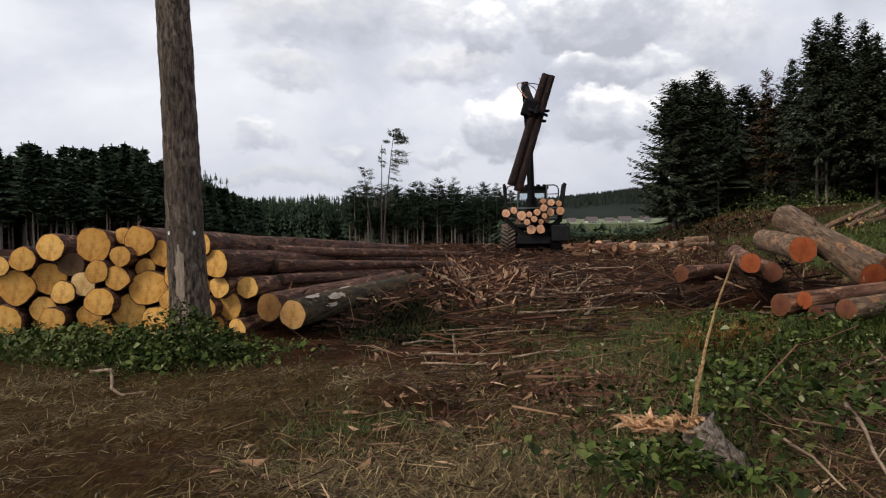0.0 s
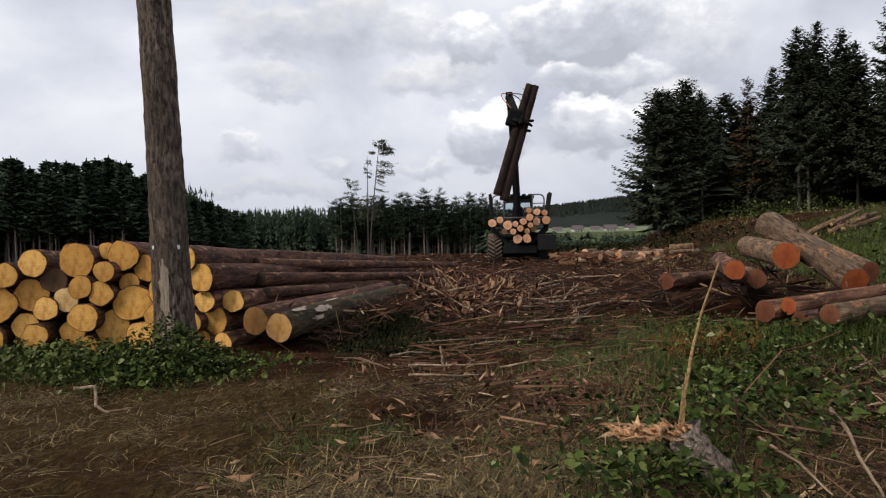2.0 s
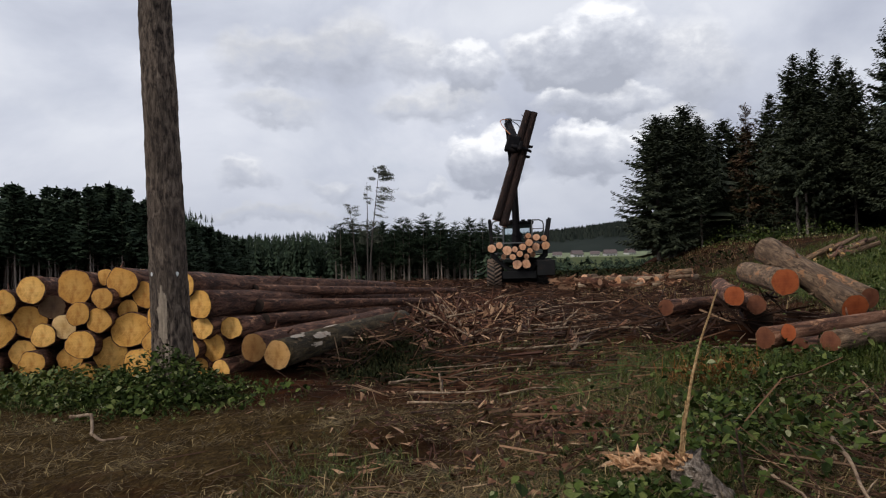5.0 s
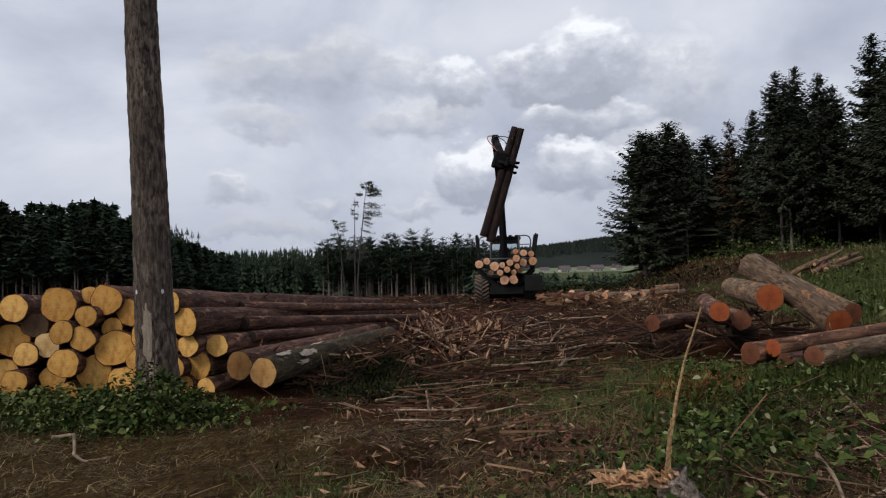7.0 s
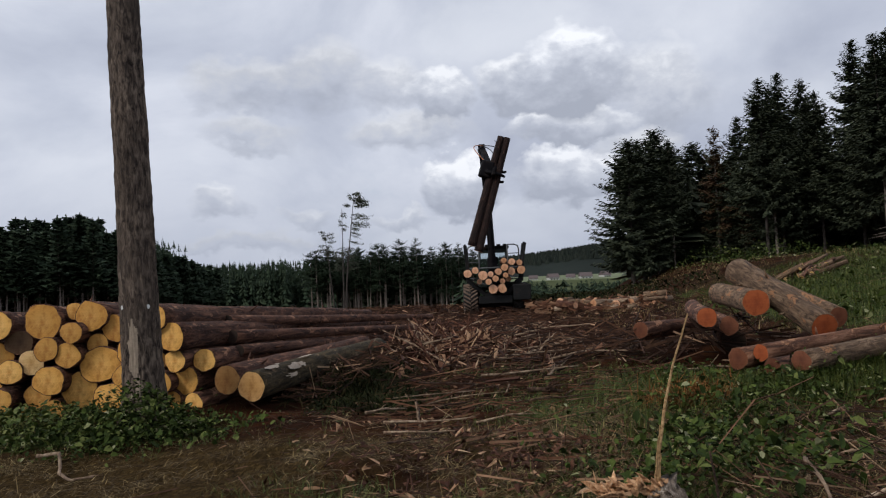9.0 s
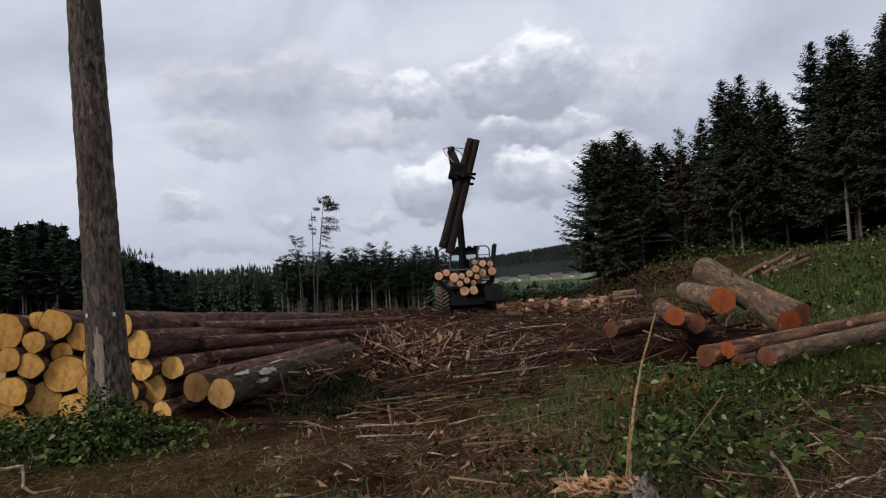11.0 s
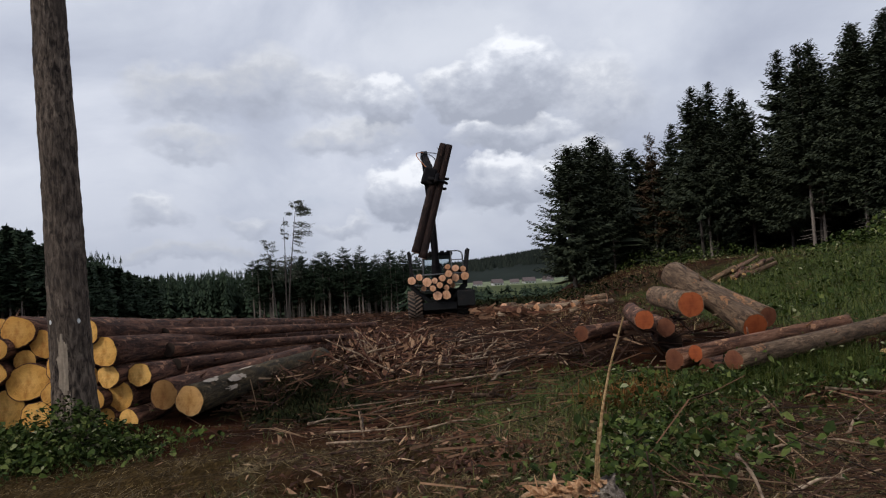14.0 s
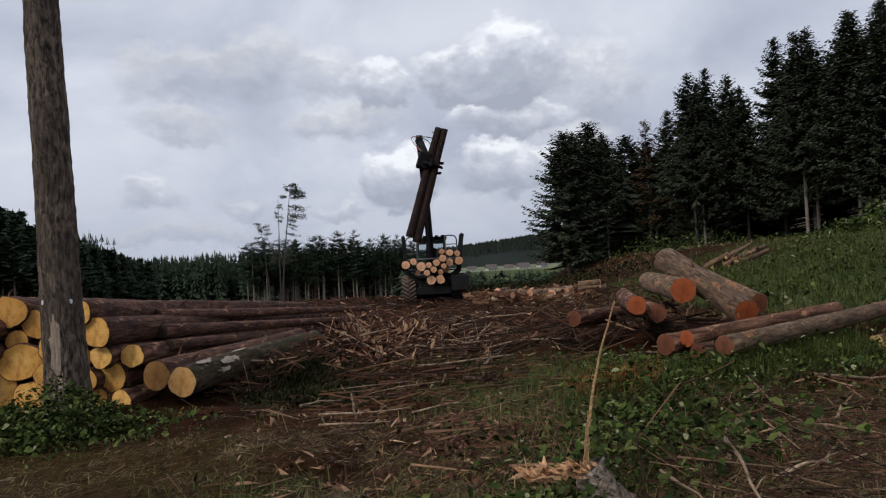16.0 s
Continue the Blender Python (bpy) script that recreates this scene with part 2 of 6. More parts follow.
M_GROUND = ground_material()
M_BARK_SPRUCE = bark_material("spruce_log_bark", (0.020, 0.009, 0.006), (0.098, 0.045, 0.028), (0.22, 0.108, 0.066), patch=(0.34, 0.18, 0.105))
# bark of the raised logs, backlit shade put into its colour
M_BARK_BACKLIT = bark_material("backlit_log_bark", (0.007, 0.004, 0.003), (0.019, 0.010, 0.008), (0.042, 0.022, 0.016), patch=(0.07, 0.038, 0.026))
M_BARK_RED = bark_material("reddish_log_bark", (0.04, 0.018, 0.010), (0.14, 0.062, 0.032), (0.24, 0.13, 0.08), patch=(0.36, 0.19, 0.10))
M_BARK_GREY = bark_material("weathered_log_bark", (0.045, 0.028, 0.016), (0.145, 0.092, 0.055), (0.255, 0.175, 0.11), scale=20, patch=(0.30, 0.15, 0.07))
M_BARK_MOSS = bark_material("mossy_log_bark", (0.014, 0.011, 0.005), (0.055, 0.040, 0.017), (0.12, 0.085, 0.042), patch=(0.20, 0.14, 0.085))
M_BARK_TREE = bark_material("standing_tree_bark", (0.014, 0.010, 0.008), (0.105, 0.080, 0.062), (0.23, 0.185, 0.145), stretch=(1, 1, 0.30), scale=22, relief=1.0)
M_CUT = cut_material("fresh_yellow_end_grain", (0.76, 0.43, 0.105), (0.82, 0.50, 0.15), (0.60, 0.29, 0.065))
M_CUT_RED = cut_material("reddish_end_grain", (0.33, 0.088, 0.024), (0.27, 0.064, 0.017), (0.22, 0.052, 0.015))
# near-black end grain for log ends that should stand out little
M_DARK_END = cut_material("plain_dark_end_grain", (0.03, 0.018, 0.01), (0.025, 0.015, 0.01), (0.02, 0.012, 0.008))
M_CUT_BROWN = cut_material("stained_brown_end_grain", (0.40, 0.215, 0.07), (0.34, 0.17, 0.05), (0.24, 0.11, 0.03))
M_CUT_TAN = cut_material("tan_end_grain", (0.56, 0.33, 0.12), (0.52, 0.29, 0.09), (0.36, 0.18, 0.05))
M_CUT_DULL = cut_material("dull_brown_end_grain", (0.17, 0.066, 0.03), (0.14, 0.05, 0.024), (0.10, 0.035, 0.018))
M_CUT_GREY = cut_material("weathered_grey_end_grain", (0.16, 0.105, 0.06), (0.13, 0.085, 0.05), (0.09, 0.055, 0.035))
M_CUT_PALE = cut_material("pale_end_grain", (0.75, 0.55, 0.27), (0.66, 0.45, 0.19), (0.5, 0.3, 0.1))
M_CUT_LOAD = cut_material("loaded_log_end_grain", (0.74, 0.45, 0.285), (0.66, 0.38, 0.23), (0.48, 0.25, 0.13))
M_BARE = plain("bare_sapwood", (0.30, 0.235, 0.17), 0.85, wear=(0.16, 0.115, 0.08), scale=14)
M_PEEL = plain("pale_peeling_bark", (0.42, 0.34, 0.26), 0.85, wear=(0.22, 0.15, 0.1), scale=16)
M_PAINT = plain("white_marking_paint", (0.75, 0.75, 0.72), 0.7)
M_NEEDLE = island_material("spruce_needles", [(0, (0.028, 0.035, 0.023)), (0.5, (0.046, 0.056, 0.033)), (1, (0.074, 0.084, 0.045))], 0.75, spec=0.12, grain=3)
# darker needle copy: distance haze and forest shade are put into its colour
M_NEEDLE_FAR = island_material("far_shaded_spruce_needles", [(0, (0.020, 0.032, 0.020)), (0.5, (0.031, 0.047, 0.026)), (1, (0.045, 0.062, 0.033))], 0.8, spec=0.1, grain=0.6)
M_NEEDLE_BROWN = island_material("dying_brown_needles", [(0, (0.05, 0.028, 0.014)), (0.6, (0.085, 0.05, 0.028)), (1, (0.05, 0.048, 0.02))], 0.8, spec=0.1, grain=3)
M_LEAF_GREY = island_material("thin_grey_green_leaves", [(0, (0.03, 0.036, 0.022)), (1, (0.09, 0.10, 0.06))], 0.7, spec=0.2)
M_TRUNK = plain("tree_trunk_bark", (0.17, 0.14, 0.115), 0.9, scale=6)
M_TRUNK_PALE = plain("pale_trunk_bark", (0.19, 0.155, 0.125), 0.9, scale=6)
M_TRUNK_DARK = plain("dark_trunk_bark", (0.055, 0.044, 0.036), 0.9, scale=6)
# leaf tones raised in colour to carry the sky's sheen
M_LEAF = island_material("bramble_leaves", [(0, (0.013, 0.021, 0.004)), (0.4, (0.030, 0.047, 0.009)), (0.75, (0.058, 0.080, 0.015)), (0.93, (0.11, 0.125, 0.034)), (1, (0.25, 0.25, 0.14))], 0.75, spec=0.1, grain=40)
M_GRASS = island_material("green_grass", [(0, (0.020, 0.034, 0.004)), (0.6, (0.054, 0.078, 0.009)), (1, (0.13, 0.13, 0.03))], 0.65, grain=12)
M_BANK = island_material("fresh_bank_grass", [(0, (0.022, 0.034, 0.003)), (0.6, (0.058, 0.078, 0.009)), (1, (0.115, 0.116, 0.026))], 0.65, grain=12)
M_STRAW = island_material("dry_grass", [(0, (0.044, 0.028, 0.010)), (0.6, (0.115, 0.076, 0.028)), (0.9, (0.225, 0.158, 0.063)), (1, (0.40, 0.30, 0.14))], 0.75, grain=20)
M_TWIG = island_material("dead_twigs", [(0, (0.020, 0.010, 0.006)), (0.6, (0.060, 0.027, 0.014)), (0.9, (0.130, 0.066, 0.035)), (1, (0.38, 0.25, 0.15))], 0.9, grain=30)
M_CHIP = island_material("wood_chips", [(0, (0.027, 0.0095, 0.005)), (0.6, (0.064, 0.025, 0.013)), (0.88, (0.14, 0.060, 0.031)), (1, (0.48, 0.29, 0.17))], 0.85, grain=30)
M_PALE_CHIP = island_material("pale_splintered_wood", [(0, (0.14, 0.07, 0.035)), (0.7, (0.27, 0.15, 0.08)), (1, (0.48, 0.32, 0.19))], 0.85, grain=30)
M_SLASH = island_material("dry_pale_slash", [(0, (0.09, 0.036, 0.018)), (0.6, (0.17, 0.080, 0.042)), (1, (0.36, 0.21, 0.12))], 0.85, grain=30)
M_STICK = bark_material("stick_bark", (0.022, 0.012, 0.008), (0.06, 0.034, 0.021), (0.13, 0.08, 0.05), scale=24)
M_FERN = island_material("withered_fern", [(0, (0.09, 0.036, 0.012)), (0.6, (0.18, 0.075, 0.024)), (1, (0.30, 0.15, 0.05))], 0.85, spec=0.05)
M_STICK_RED = bark_material("reddish_broken_branch", (0.04, 0.015, 0.008), (0.12, 0.048, 0.026), (0.24, 0.12, 0.07), scale=24)
M_BRASH = island_material("drying_spruce_brash", [(0, (0.010, 0.012, 0.005)), (0.7, (0.022, 0.026, 0.010)), (1, (0.05, 0.035, 0.015))], 0.9, spec=0.03)
M_STUMP = bark_material("mottled_grey_stump_bark", (0.04, 0.032, 0.024), (0.17, 0.135, 0.105), (0.36, 0.30, 0.245), scale=26, patch=(0.46, 0.41, 0.35))
M_STICK_PALE = bark_material("peeled_stick", (0.11, 0.07, 0.045), (0.27, 0.19, 0.125), (0.42, 0.33, 0.23), scale=18, relief=0.3)
M_SPLINTER = bark_material("fresh_splintered_wood", (0.26, 0.15, 0.065), (0.46, 0.30, 0.14), (0.62, 0.43, 0.22), scale=40, stretch=(1, 0.05, 1), relief=0.5)
M_SPLINTER_RED = bark_material("orange_splintered_wood", (0.36, 0.18, 0.085), (0.60, 0.35, 0.18), (0.74, 0.51, 0.31), scale=30, stretch=(1, 0.2, 1), relief=0.6)
M_STEEL = plain("dark_machine_paint", (0.010, 0.010, 0.010), 0.75, 0.0, (0.03, 0.018, 0.012), 4, 0.2)
M_BOOM = plain("black_crane_paint", (0.007, 0.006, 0.007), 0.7, 0.0, (0.022, 0.016, 0.013), 5, 0.1)
M_GREEN = plain("dull_green_paint", (0.012, 0.02, 0.015), 0.7, 0.0, (0.05, 0.035, 0.025), 4)
M_TUBE = plain("grey_tube_steel", (0.09, 0.092, 0.092), 0.5, 0.2, (0.07, 0.05, 0.04), 6)
M_RUBBER = plain("muddy_rubber", (0.022, 0.02, 0.018), 0.9, 0, (0.13, 0.085, 0.058), 7)
M_LUG = plain("mud_worn_tread", (0.17, 0.115, 0.08), 0.9, 0, (0.05, 0.035, 0.026), 8)
M_HOSE = plain("black_hose", (0.012, 0.012, 0.012), 0.4)
M_HOSE_RED = plain("orange_hose", (0.42, 0.13, 0.03), 0.5)
M_CHROME = plain("piston_rod", (0.5, 0.5, 0.5), 0.25, 1.0)
M_FIELD = island_material("far_meadow", [(0, (0.09, 0.12, 0.055)), (1, (0.14, 0.16, 0.08))], 0.9, grain=0.05)
M_WALL = plain("white_render", (0.6, 0.58, 0.55), 0.9)
M_ROOF = plain("grey_roof_tiles", (0.12, 0.09, 0.085), 0.8)
M_HILL = island_material("wooded_hill", [(0, (0.017, 0.022, 0.018)), (1, (0.028, 0.033, 0.025))], 0.95, spec=0.05, grain=0.02)


def glass_material():
    m, nt, b = shader("cab_glass", 0.05, 0, 0.5)
    b.inputs["Base Color"].default_value = (0.75, 0.8, 0.8, 1)
    b.inputs["Transmission Weight"].default_value = 1.0
    b.inputs["IOR"].default_value = 1.1
    return m


M_GLASS = glass_material()

# ---- small builders ----
RNG = np.random.default_rng(7)


def part(name, bm, material, parent=None, label=""):
    """Links a bmesh as one mesh object under a thing or a part."""
    me = bpy.data.meshes.new(name)
    bm.to_mesh(me)
    bm.free()
    return link_mesh(name, me, material, parent, label)


def link_mesh(name, me, material, parent=None, label=""):
    me.materials.append(material)
    ob = new(name, me)
    ob.parent = parent
    if label:
        ob["label"] = label
    return ob


def smooth(ob):
    ob.data.polygons.foreach_set("use_smooth", [True] * len(ob.data.polygons))
    return ob


def box(bm, c, s, m=None, bevel=0.0):
    """A box of centre c and size s added to bm."""
    r = bmesh.ops.create_cube(bm, size=1.0, matrix=Matrix.Translation(c) @ (m or Matrix.Identity(4)) @ Matrix.Diagonal((*s, 1)))
    if bevel:
        edges = list({e for v in r["verts"] for e in v.link_edges})
        bmesh.ops.bevel(bm, geom=edges, offset=bevel, segments=2, affect="EDGES", profile=0.5)
    return bm


def tube(bm, pts, radii, sides=8, cap=True, wob=0.0, seed=0.0):
    """A tapered tube along points."""
    pts = [Vector(p) for p in pts]
    rings = []
    side = None
    for i, p in enumerate(pts):
        d = (pts[min(i + 1, len(pts) - 1)] - pts[max(i - 1, 0)]).normalized()
        if side is None:
            side = d.orthogonal().normalized()
        side = (side - d * side.dot(d)).normalized()
        other = d.cross(side)
        r = radii[i] if hasattr(radii, "__len__") else radii
        ring = []
        for k in range(sides):
            a = 2 * math.pi * k / sides
            rr = r * (1 + (wob * noise.noise(Vector((math.cos(a) * 1.3 + seed, math.sin(a) * 1.3, i * 0.7 + seed))) if wob else 0))
            ring.append(bm.verts.new(p + (side * math.cos(a) + other * math.sin(a)) * rr))
        rings.append(ring)
    for a, b in zip(rings, rings[1:]):
        for k in range(sides):
            bm.faces.new((a[k], a[(k + 1) % sides], b[(k + 1) % sides], b[k]))
    if cap:
        bm.faces.new(rings[0][::-1])
        bm.faces.new(rings[-1])
    return bm


def bar(bm, a, b, w, h=None, bevel=0.0):
    """A square beam from a to b."""
    a, b = Vector(a), Vector(b)
    d = b - a
    m = d.to_track_quat("Y", "Z").to_matrix().to_4x4()
    return box(bm, (a + b) / 2, (w, d.length, h or w), m, bevel)


def sm(a, b, x):
    t = np.clip((x - a) / (b - a), 0, 1)
    return t * t * (3 - 2 * t)


def wave(x, y, f, s):
    return np.sin(x * f + s + 1.3 * np.sin(y * f * 0.7 + s * 2)) * np.cos(y * f * 1.1 - s + 0.9 * np.sin(x * f * 0.6))


def lay(x, y):
    """The height of the ground."""
    x, y = np.asarray(x, float), np.asarray(y, float)
    s = x - 0.12 * (y - 12)
    bank = 2.05 * sm(4.6, 17.0, s) * sm(5.5, 11, y)
    away = sm(75, 130, y)
    bank = bank * (1 - away)
    fall = -3.2 * sm(42, 95, y) * (1 - sm(6, 16, s) * (1 - away)) - 5.6 * sm(85, 220, y)
    near = 1 - sm(60, 200, y)
    small = (0.05 * wave(x, y, 0.9, 1.0) + 0.03 * wave(x, y, 2.3, 2.0) + 0.012 * wave(x, y, 6.1, 0.4)) * sm(3, 6, np.hypot(x, y))
    mound = 0.22 * np.exp(-((x - 0.2) / 1.6) ** 2 - ((y - 18.0) / 2.6) ** 2) + 0.35 * np.exp(-((x - 5.6) / 2.6) ** 2 - ((y - 13.5) / 1.8) ** 2)
    mound = mound + 0.24 * np.exp(-((x + 2.15 - 0.27 * (y - 11)) / 0.5) ** 2) * sm(11.2, 12.6, y) * (1 - sm(15.6, 17.5, y))
    mound = mound + 0.36 * np.exp(-((x - 5.0) / 1.9) ** 2 - ((y - 10.25 - 0.6 * (x - 5.0)) / 0.62) ** 2)
    rut = -0.07 * np.exp(-((x - 0.9 - 0.03 * y) / 0.35) ** 2) - 0.07 * np.exp(-((x + 0.9 - 0.05 * y) / 0.35) ** 2)
    return bank + fall + near * (small + mound + rut * sm(5, 9, y) * (1 - sm(30, 36, y)))


def green_cover(x, y):
    """How green the ground is, 0 to 1."""
    g = 0.8 * np.exp(-((x - 1.0) / 0.8) ** 2 - ((y - 6.0) / 1.0) ** 2) + 0.8 * np.exp(-((x - 1.9) / 0.7) ** 2 - ((y - 7.8) / 1.1) ** 2)
    g = g + 0.7 * np.exp(-((x - 1.2) / 0.9) ** 2 - ((y - 9.6) / 0.6) ** 2) + 0.7 * np.exp(-((x - 3.3) / 1.1) ** 2 - ((y - 9.0) / 0.8) ** 2)
    g = g + 0.7 * np.exp(-((x - 6.2) / 1.2) ** 2 - ((y - 10.0) / 0.8) ** 2)
    g = g + 0.9 * sm(6.2, 8.6, x - 0.12 * (y - 12)) * sm(9, 12, y) * (1 - 0.6 * sm(20, 30, y)) * (1 - sm(36, 50, y))
    g = g + 0.7 * np.exp(-((x + 3.9) / 1.5) ** 2 - ((y - 9.5) / 0.75) ** 2)
    g = g + 0.55 * np.exp(-((x + 5.6) / 1.0) ** 2 - ((y - 9.6) / 0.9) ** 2)
    g = g + 0.45 * np.exp(-((x + 1.2) / 0.5) ** 2 - ((y - 6.6) / 0.5) ** 2) + 0.5 * np.exp(-((x + 0.9) / 0.6) ** 2 - ((y - 10.6) / 0.5) ** 2)
    g = g + 0.5 * sm(200, 320, y) * sm(5, 25, x)
    return np.clip(g, 0, 1)


def straw_cover(x, y):
    s = (1 - sm(8.0, 10.2, y)) * (0.78 - 0.45 * np.exp(-((x - 0.9) / 0.9) ** 2 - ((y - 7.4) / 0.9) ** 2) - 0.25 * np.exp(-((x + 3.0) / 1.7) ** 2 - ((y - 5.7) / 1.15) ** 2) - 0.4 * np.exp(-((x + 0.7) / 0.6) ** 2 - ((y - 7.3) / 1.0) ** 2))
    return np.clip(s + 0.5 * np.exp(-((x - 2.2) / 1.3) ** 2 - ((y - 8.2) / 0.8) ** 2), 0, 1)


# ---- ground ----
def build_ground():
    u = np.linspace(-1, 1, 421)
    xs = 1.45 * np.sinh(u * 7.9)
    v = np.linspace(-0.5, 1, 440)
    ys = 8.5 + 1.45 * np.sinh(v * 7.9)
    X, Y = np.meshgrid(xs, ys)
    Z = lay(X, Y)
    co = np.stack([X, Y, Z], -1).reshape(-1, 3)
    fine = [0.0] * len(co)
    for i, (x, y, z) in enumerate(co):
        if abs(x) < 14 and -2 < y < 40:
            fine[i] = 0.035 * noise.fractal(Vector((x * 2.6, y * 2.6, 3)), 0.9, 2.1, 4)
    co[:, 2] += np.array(fine)
    idx = np.arange(len(co)).reshape(X.shape)
    faces = np.stack([idx[:-1, :-1], idx[:-1, 1:], idx[1:, 1:], idx[1:, :-1]], -1).reshape(-1, 4)
    me = bpy.data.meshes.new("ground")
    me.from_pydata(co.tolist(), [], faces.tolist())
    at = me.color_attributes.new("cover", "FLOAT_COLOR", "POINT")
    cols = np.ones((len(co), 4))
    cols[:, 0] = green_cover(co[:, 0], co[:, 1])
    cols[:, 1] = straw_cover(co[:, 0], co[:, 1])
    cols[:, 2] = 0
    at.data.foreach_set("color", cols.ravel())
    ob = smooth(link_mesh("ground", me, M_GROUND))
    return tagged(ob, "churned brown forest soil with straw and green patches", "ground", kind="structure")


build_ground()


def build_hill():
    """A long wooded rise on the far side of the valley."""
    bm = bmesh.new()
    n, rows = 90, 10
    grid = []
    for j in range(rows):
        row = []
        for i in range(n):
            x = -700 + 1500 * i / (n - 1)
            t = j / (rows - 1)
            crest = 18 + 26 * float(sm(40, 300, x)) - 9 * float(sm(60, -200, x)) + 2.0 * math.sin(x * 0.021)
            z = -6 + (crest + 6) * math.sin(t * math.pi / 2) + (2.2 * noise.noise(Vector((x * 0.06, t * 9, 0))) if j else 0)
            row.append(bm.verts.new((x, 640 + 300 * t, z)))
        grid.append(row)
    for a, b in zip(grid, grid[1:]):
        for i in range(n - 1):
            bm.faces.new((a[i], a[i + 1], b[i + 1], b[i]))
    tagged(smooth(part("backdrop", bm, M_HILL)), "long low wooded hill across the valley", "hill", kind="structure")
    # crowns on the crest and slope, too many to count
    vs, fs = [], []
    for i in range(2600):
        x, t = RNG.uniform(40, 420), RNG.uniform(0.25, 1) ** 0.6
        crest = 18 + 26 * float(sm(40, 300, x)) - 9 * float(sm(60, -200, x)) + 2.0 * math.sin(x * 0.021)
        z, y = -6 + (crest + 6) * math.sin(t * math.pi / 2), 640 + 300 * t
        h, r = RNG.uniform(4, 8), RNG.uniform(2, 3.6)
        k = len(vs)
        a0 = RNG.uniform(0, 6)
        vs += [(x + r * math.cos(a0 + a), y + r * math.sin(a0 + a), z - 1 + RNG.uniform(0, 1)) for a in (0, 1.26, 2.51, 3.77, 5.03)] + [(x, y, z + h)]
        fs += [(k + q, k + (q + 1) % 5, k + 5) for q in range(5)]
    me = bpy.data.meshes.new("hill_woods")
    me.from_pydata(vs, [], fs)
    tagged(link_mesh("hill_woods", me, M_HILL), "dense dark woods covering the far hill", "woods", kind="stuff")


build_hill()


def build_field():
    bm = bmesh.new()
    box(bm, (100, 520, -7.4), (130, 90, 14), Matrix.Rotation(radians(2.0), 4, "X"))
    tagged(part("meadow", bm, M_FIELD), "pale green meadow in the distant valley", "meadow", kind="structure")


build_field()


def house(x, y, w, d, h, turn):
    base = tagged(new("house"), "small white house with a grey roof in the valley", "house", "houses in the valley")
    base.matrix_world = pose(x, y, -2.6, rz=turn)
    bm = bmesh.new()
    box(bm, (0, 0, h / 2), (w, d, h))
    part("wall", bm, M_WALL, base)
    bm = bmesh.new()
    p = [bm.verts.new(c) for c in ((-w * .55, -d * .6, h), (w * .55, -d * .6, h), (w * .55, d * .6, h), (-w * .55, d * .6, h), (-w * .55, 0, h + d * .45), (w * .55, 0, h + d * .45))]
    for f in ((0, 1, 5, 4), (2, 3, 4, 5), (0, 4, 3), (1, 2, 5), (0, 3, 2, 1)):
        bm.faces.new([p[i] for i in f])
    part("roof", bm, M_ROOF, base)
    for k in (-0.28, 0.0, 0.28):
        bm = bmesh.new()
        box(bm, (k * w, -d / 2 - 0.02, h * 0.55), (w * 0.12, 0.1, h * 0.3))
        part("window", bm, M_STEEL, base)


joined_hedges = [(y * RNG.uniform(0.03, 0.42), y) for y in RNG.uniform(130, 460, 640)]
for x, y, w, d, h, turn in ((78, 490, 7, 6, 2.6, 10), (92, 500, 6, 5, 2.4, -14), (101, 494, 8, 6, 2.6, 4), (117, 505, 6, 6, 2.8, 22), (66, 500, 6, 5, 2.4, -6)):
    house(x, y, w, d, h, turn)


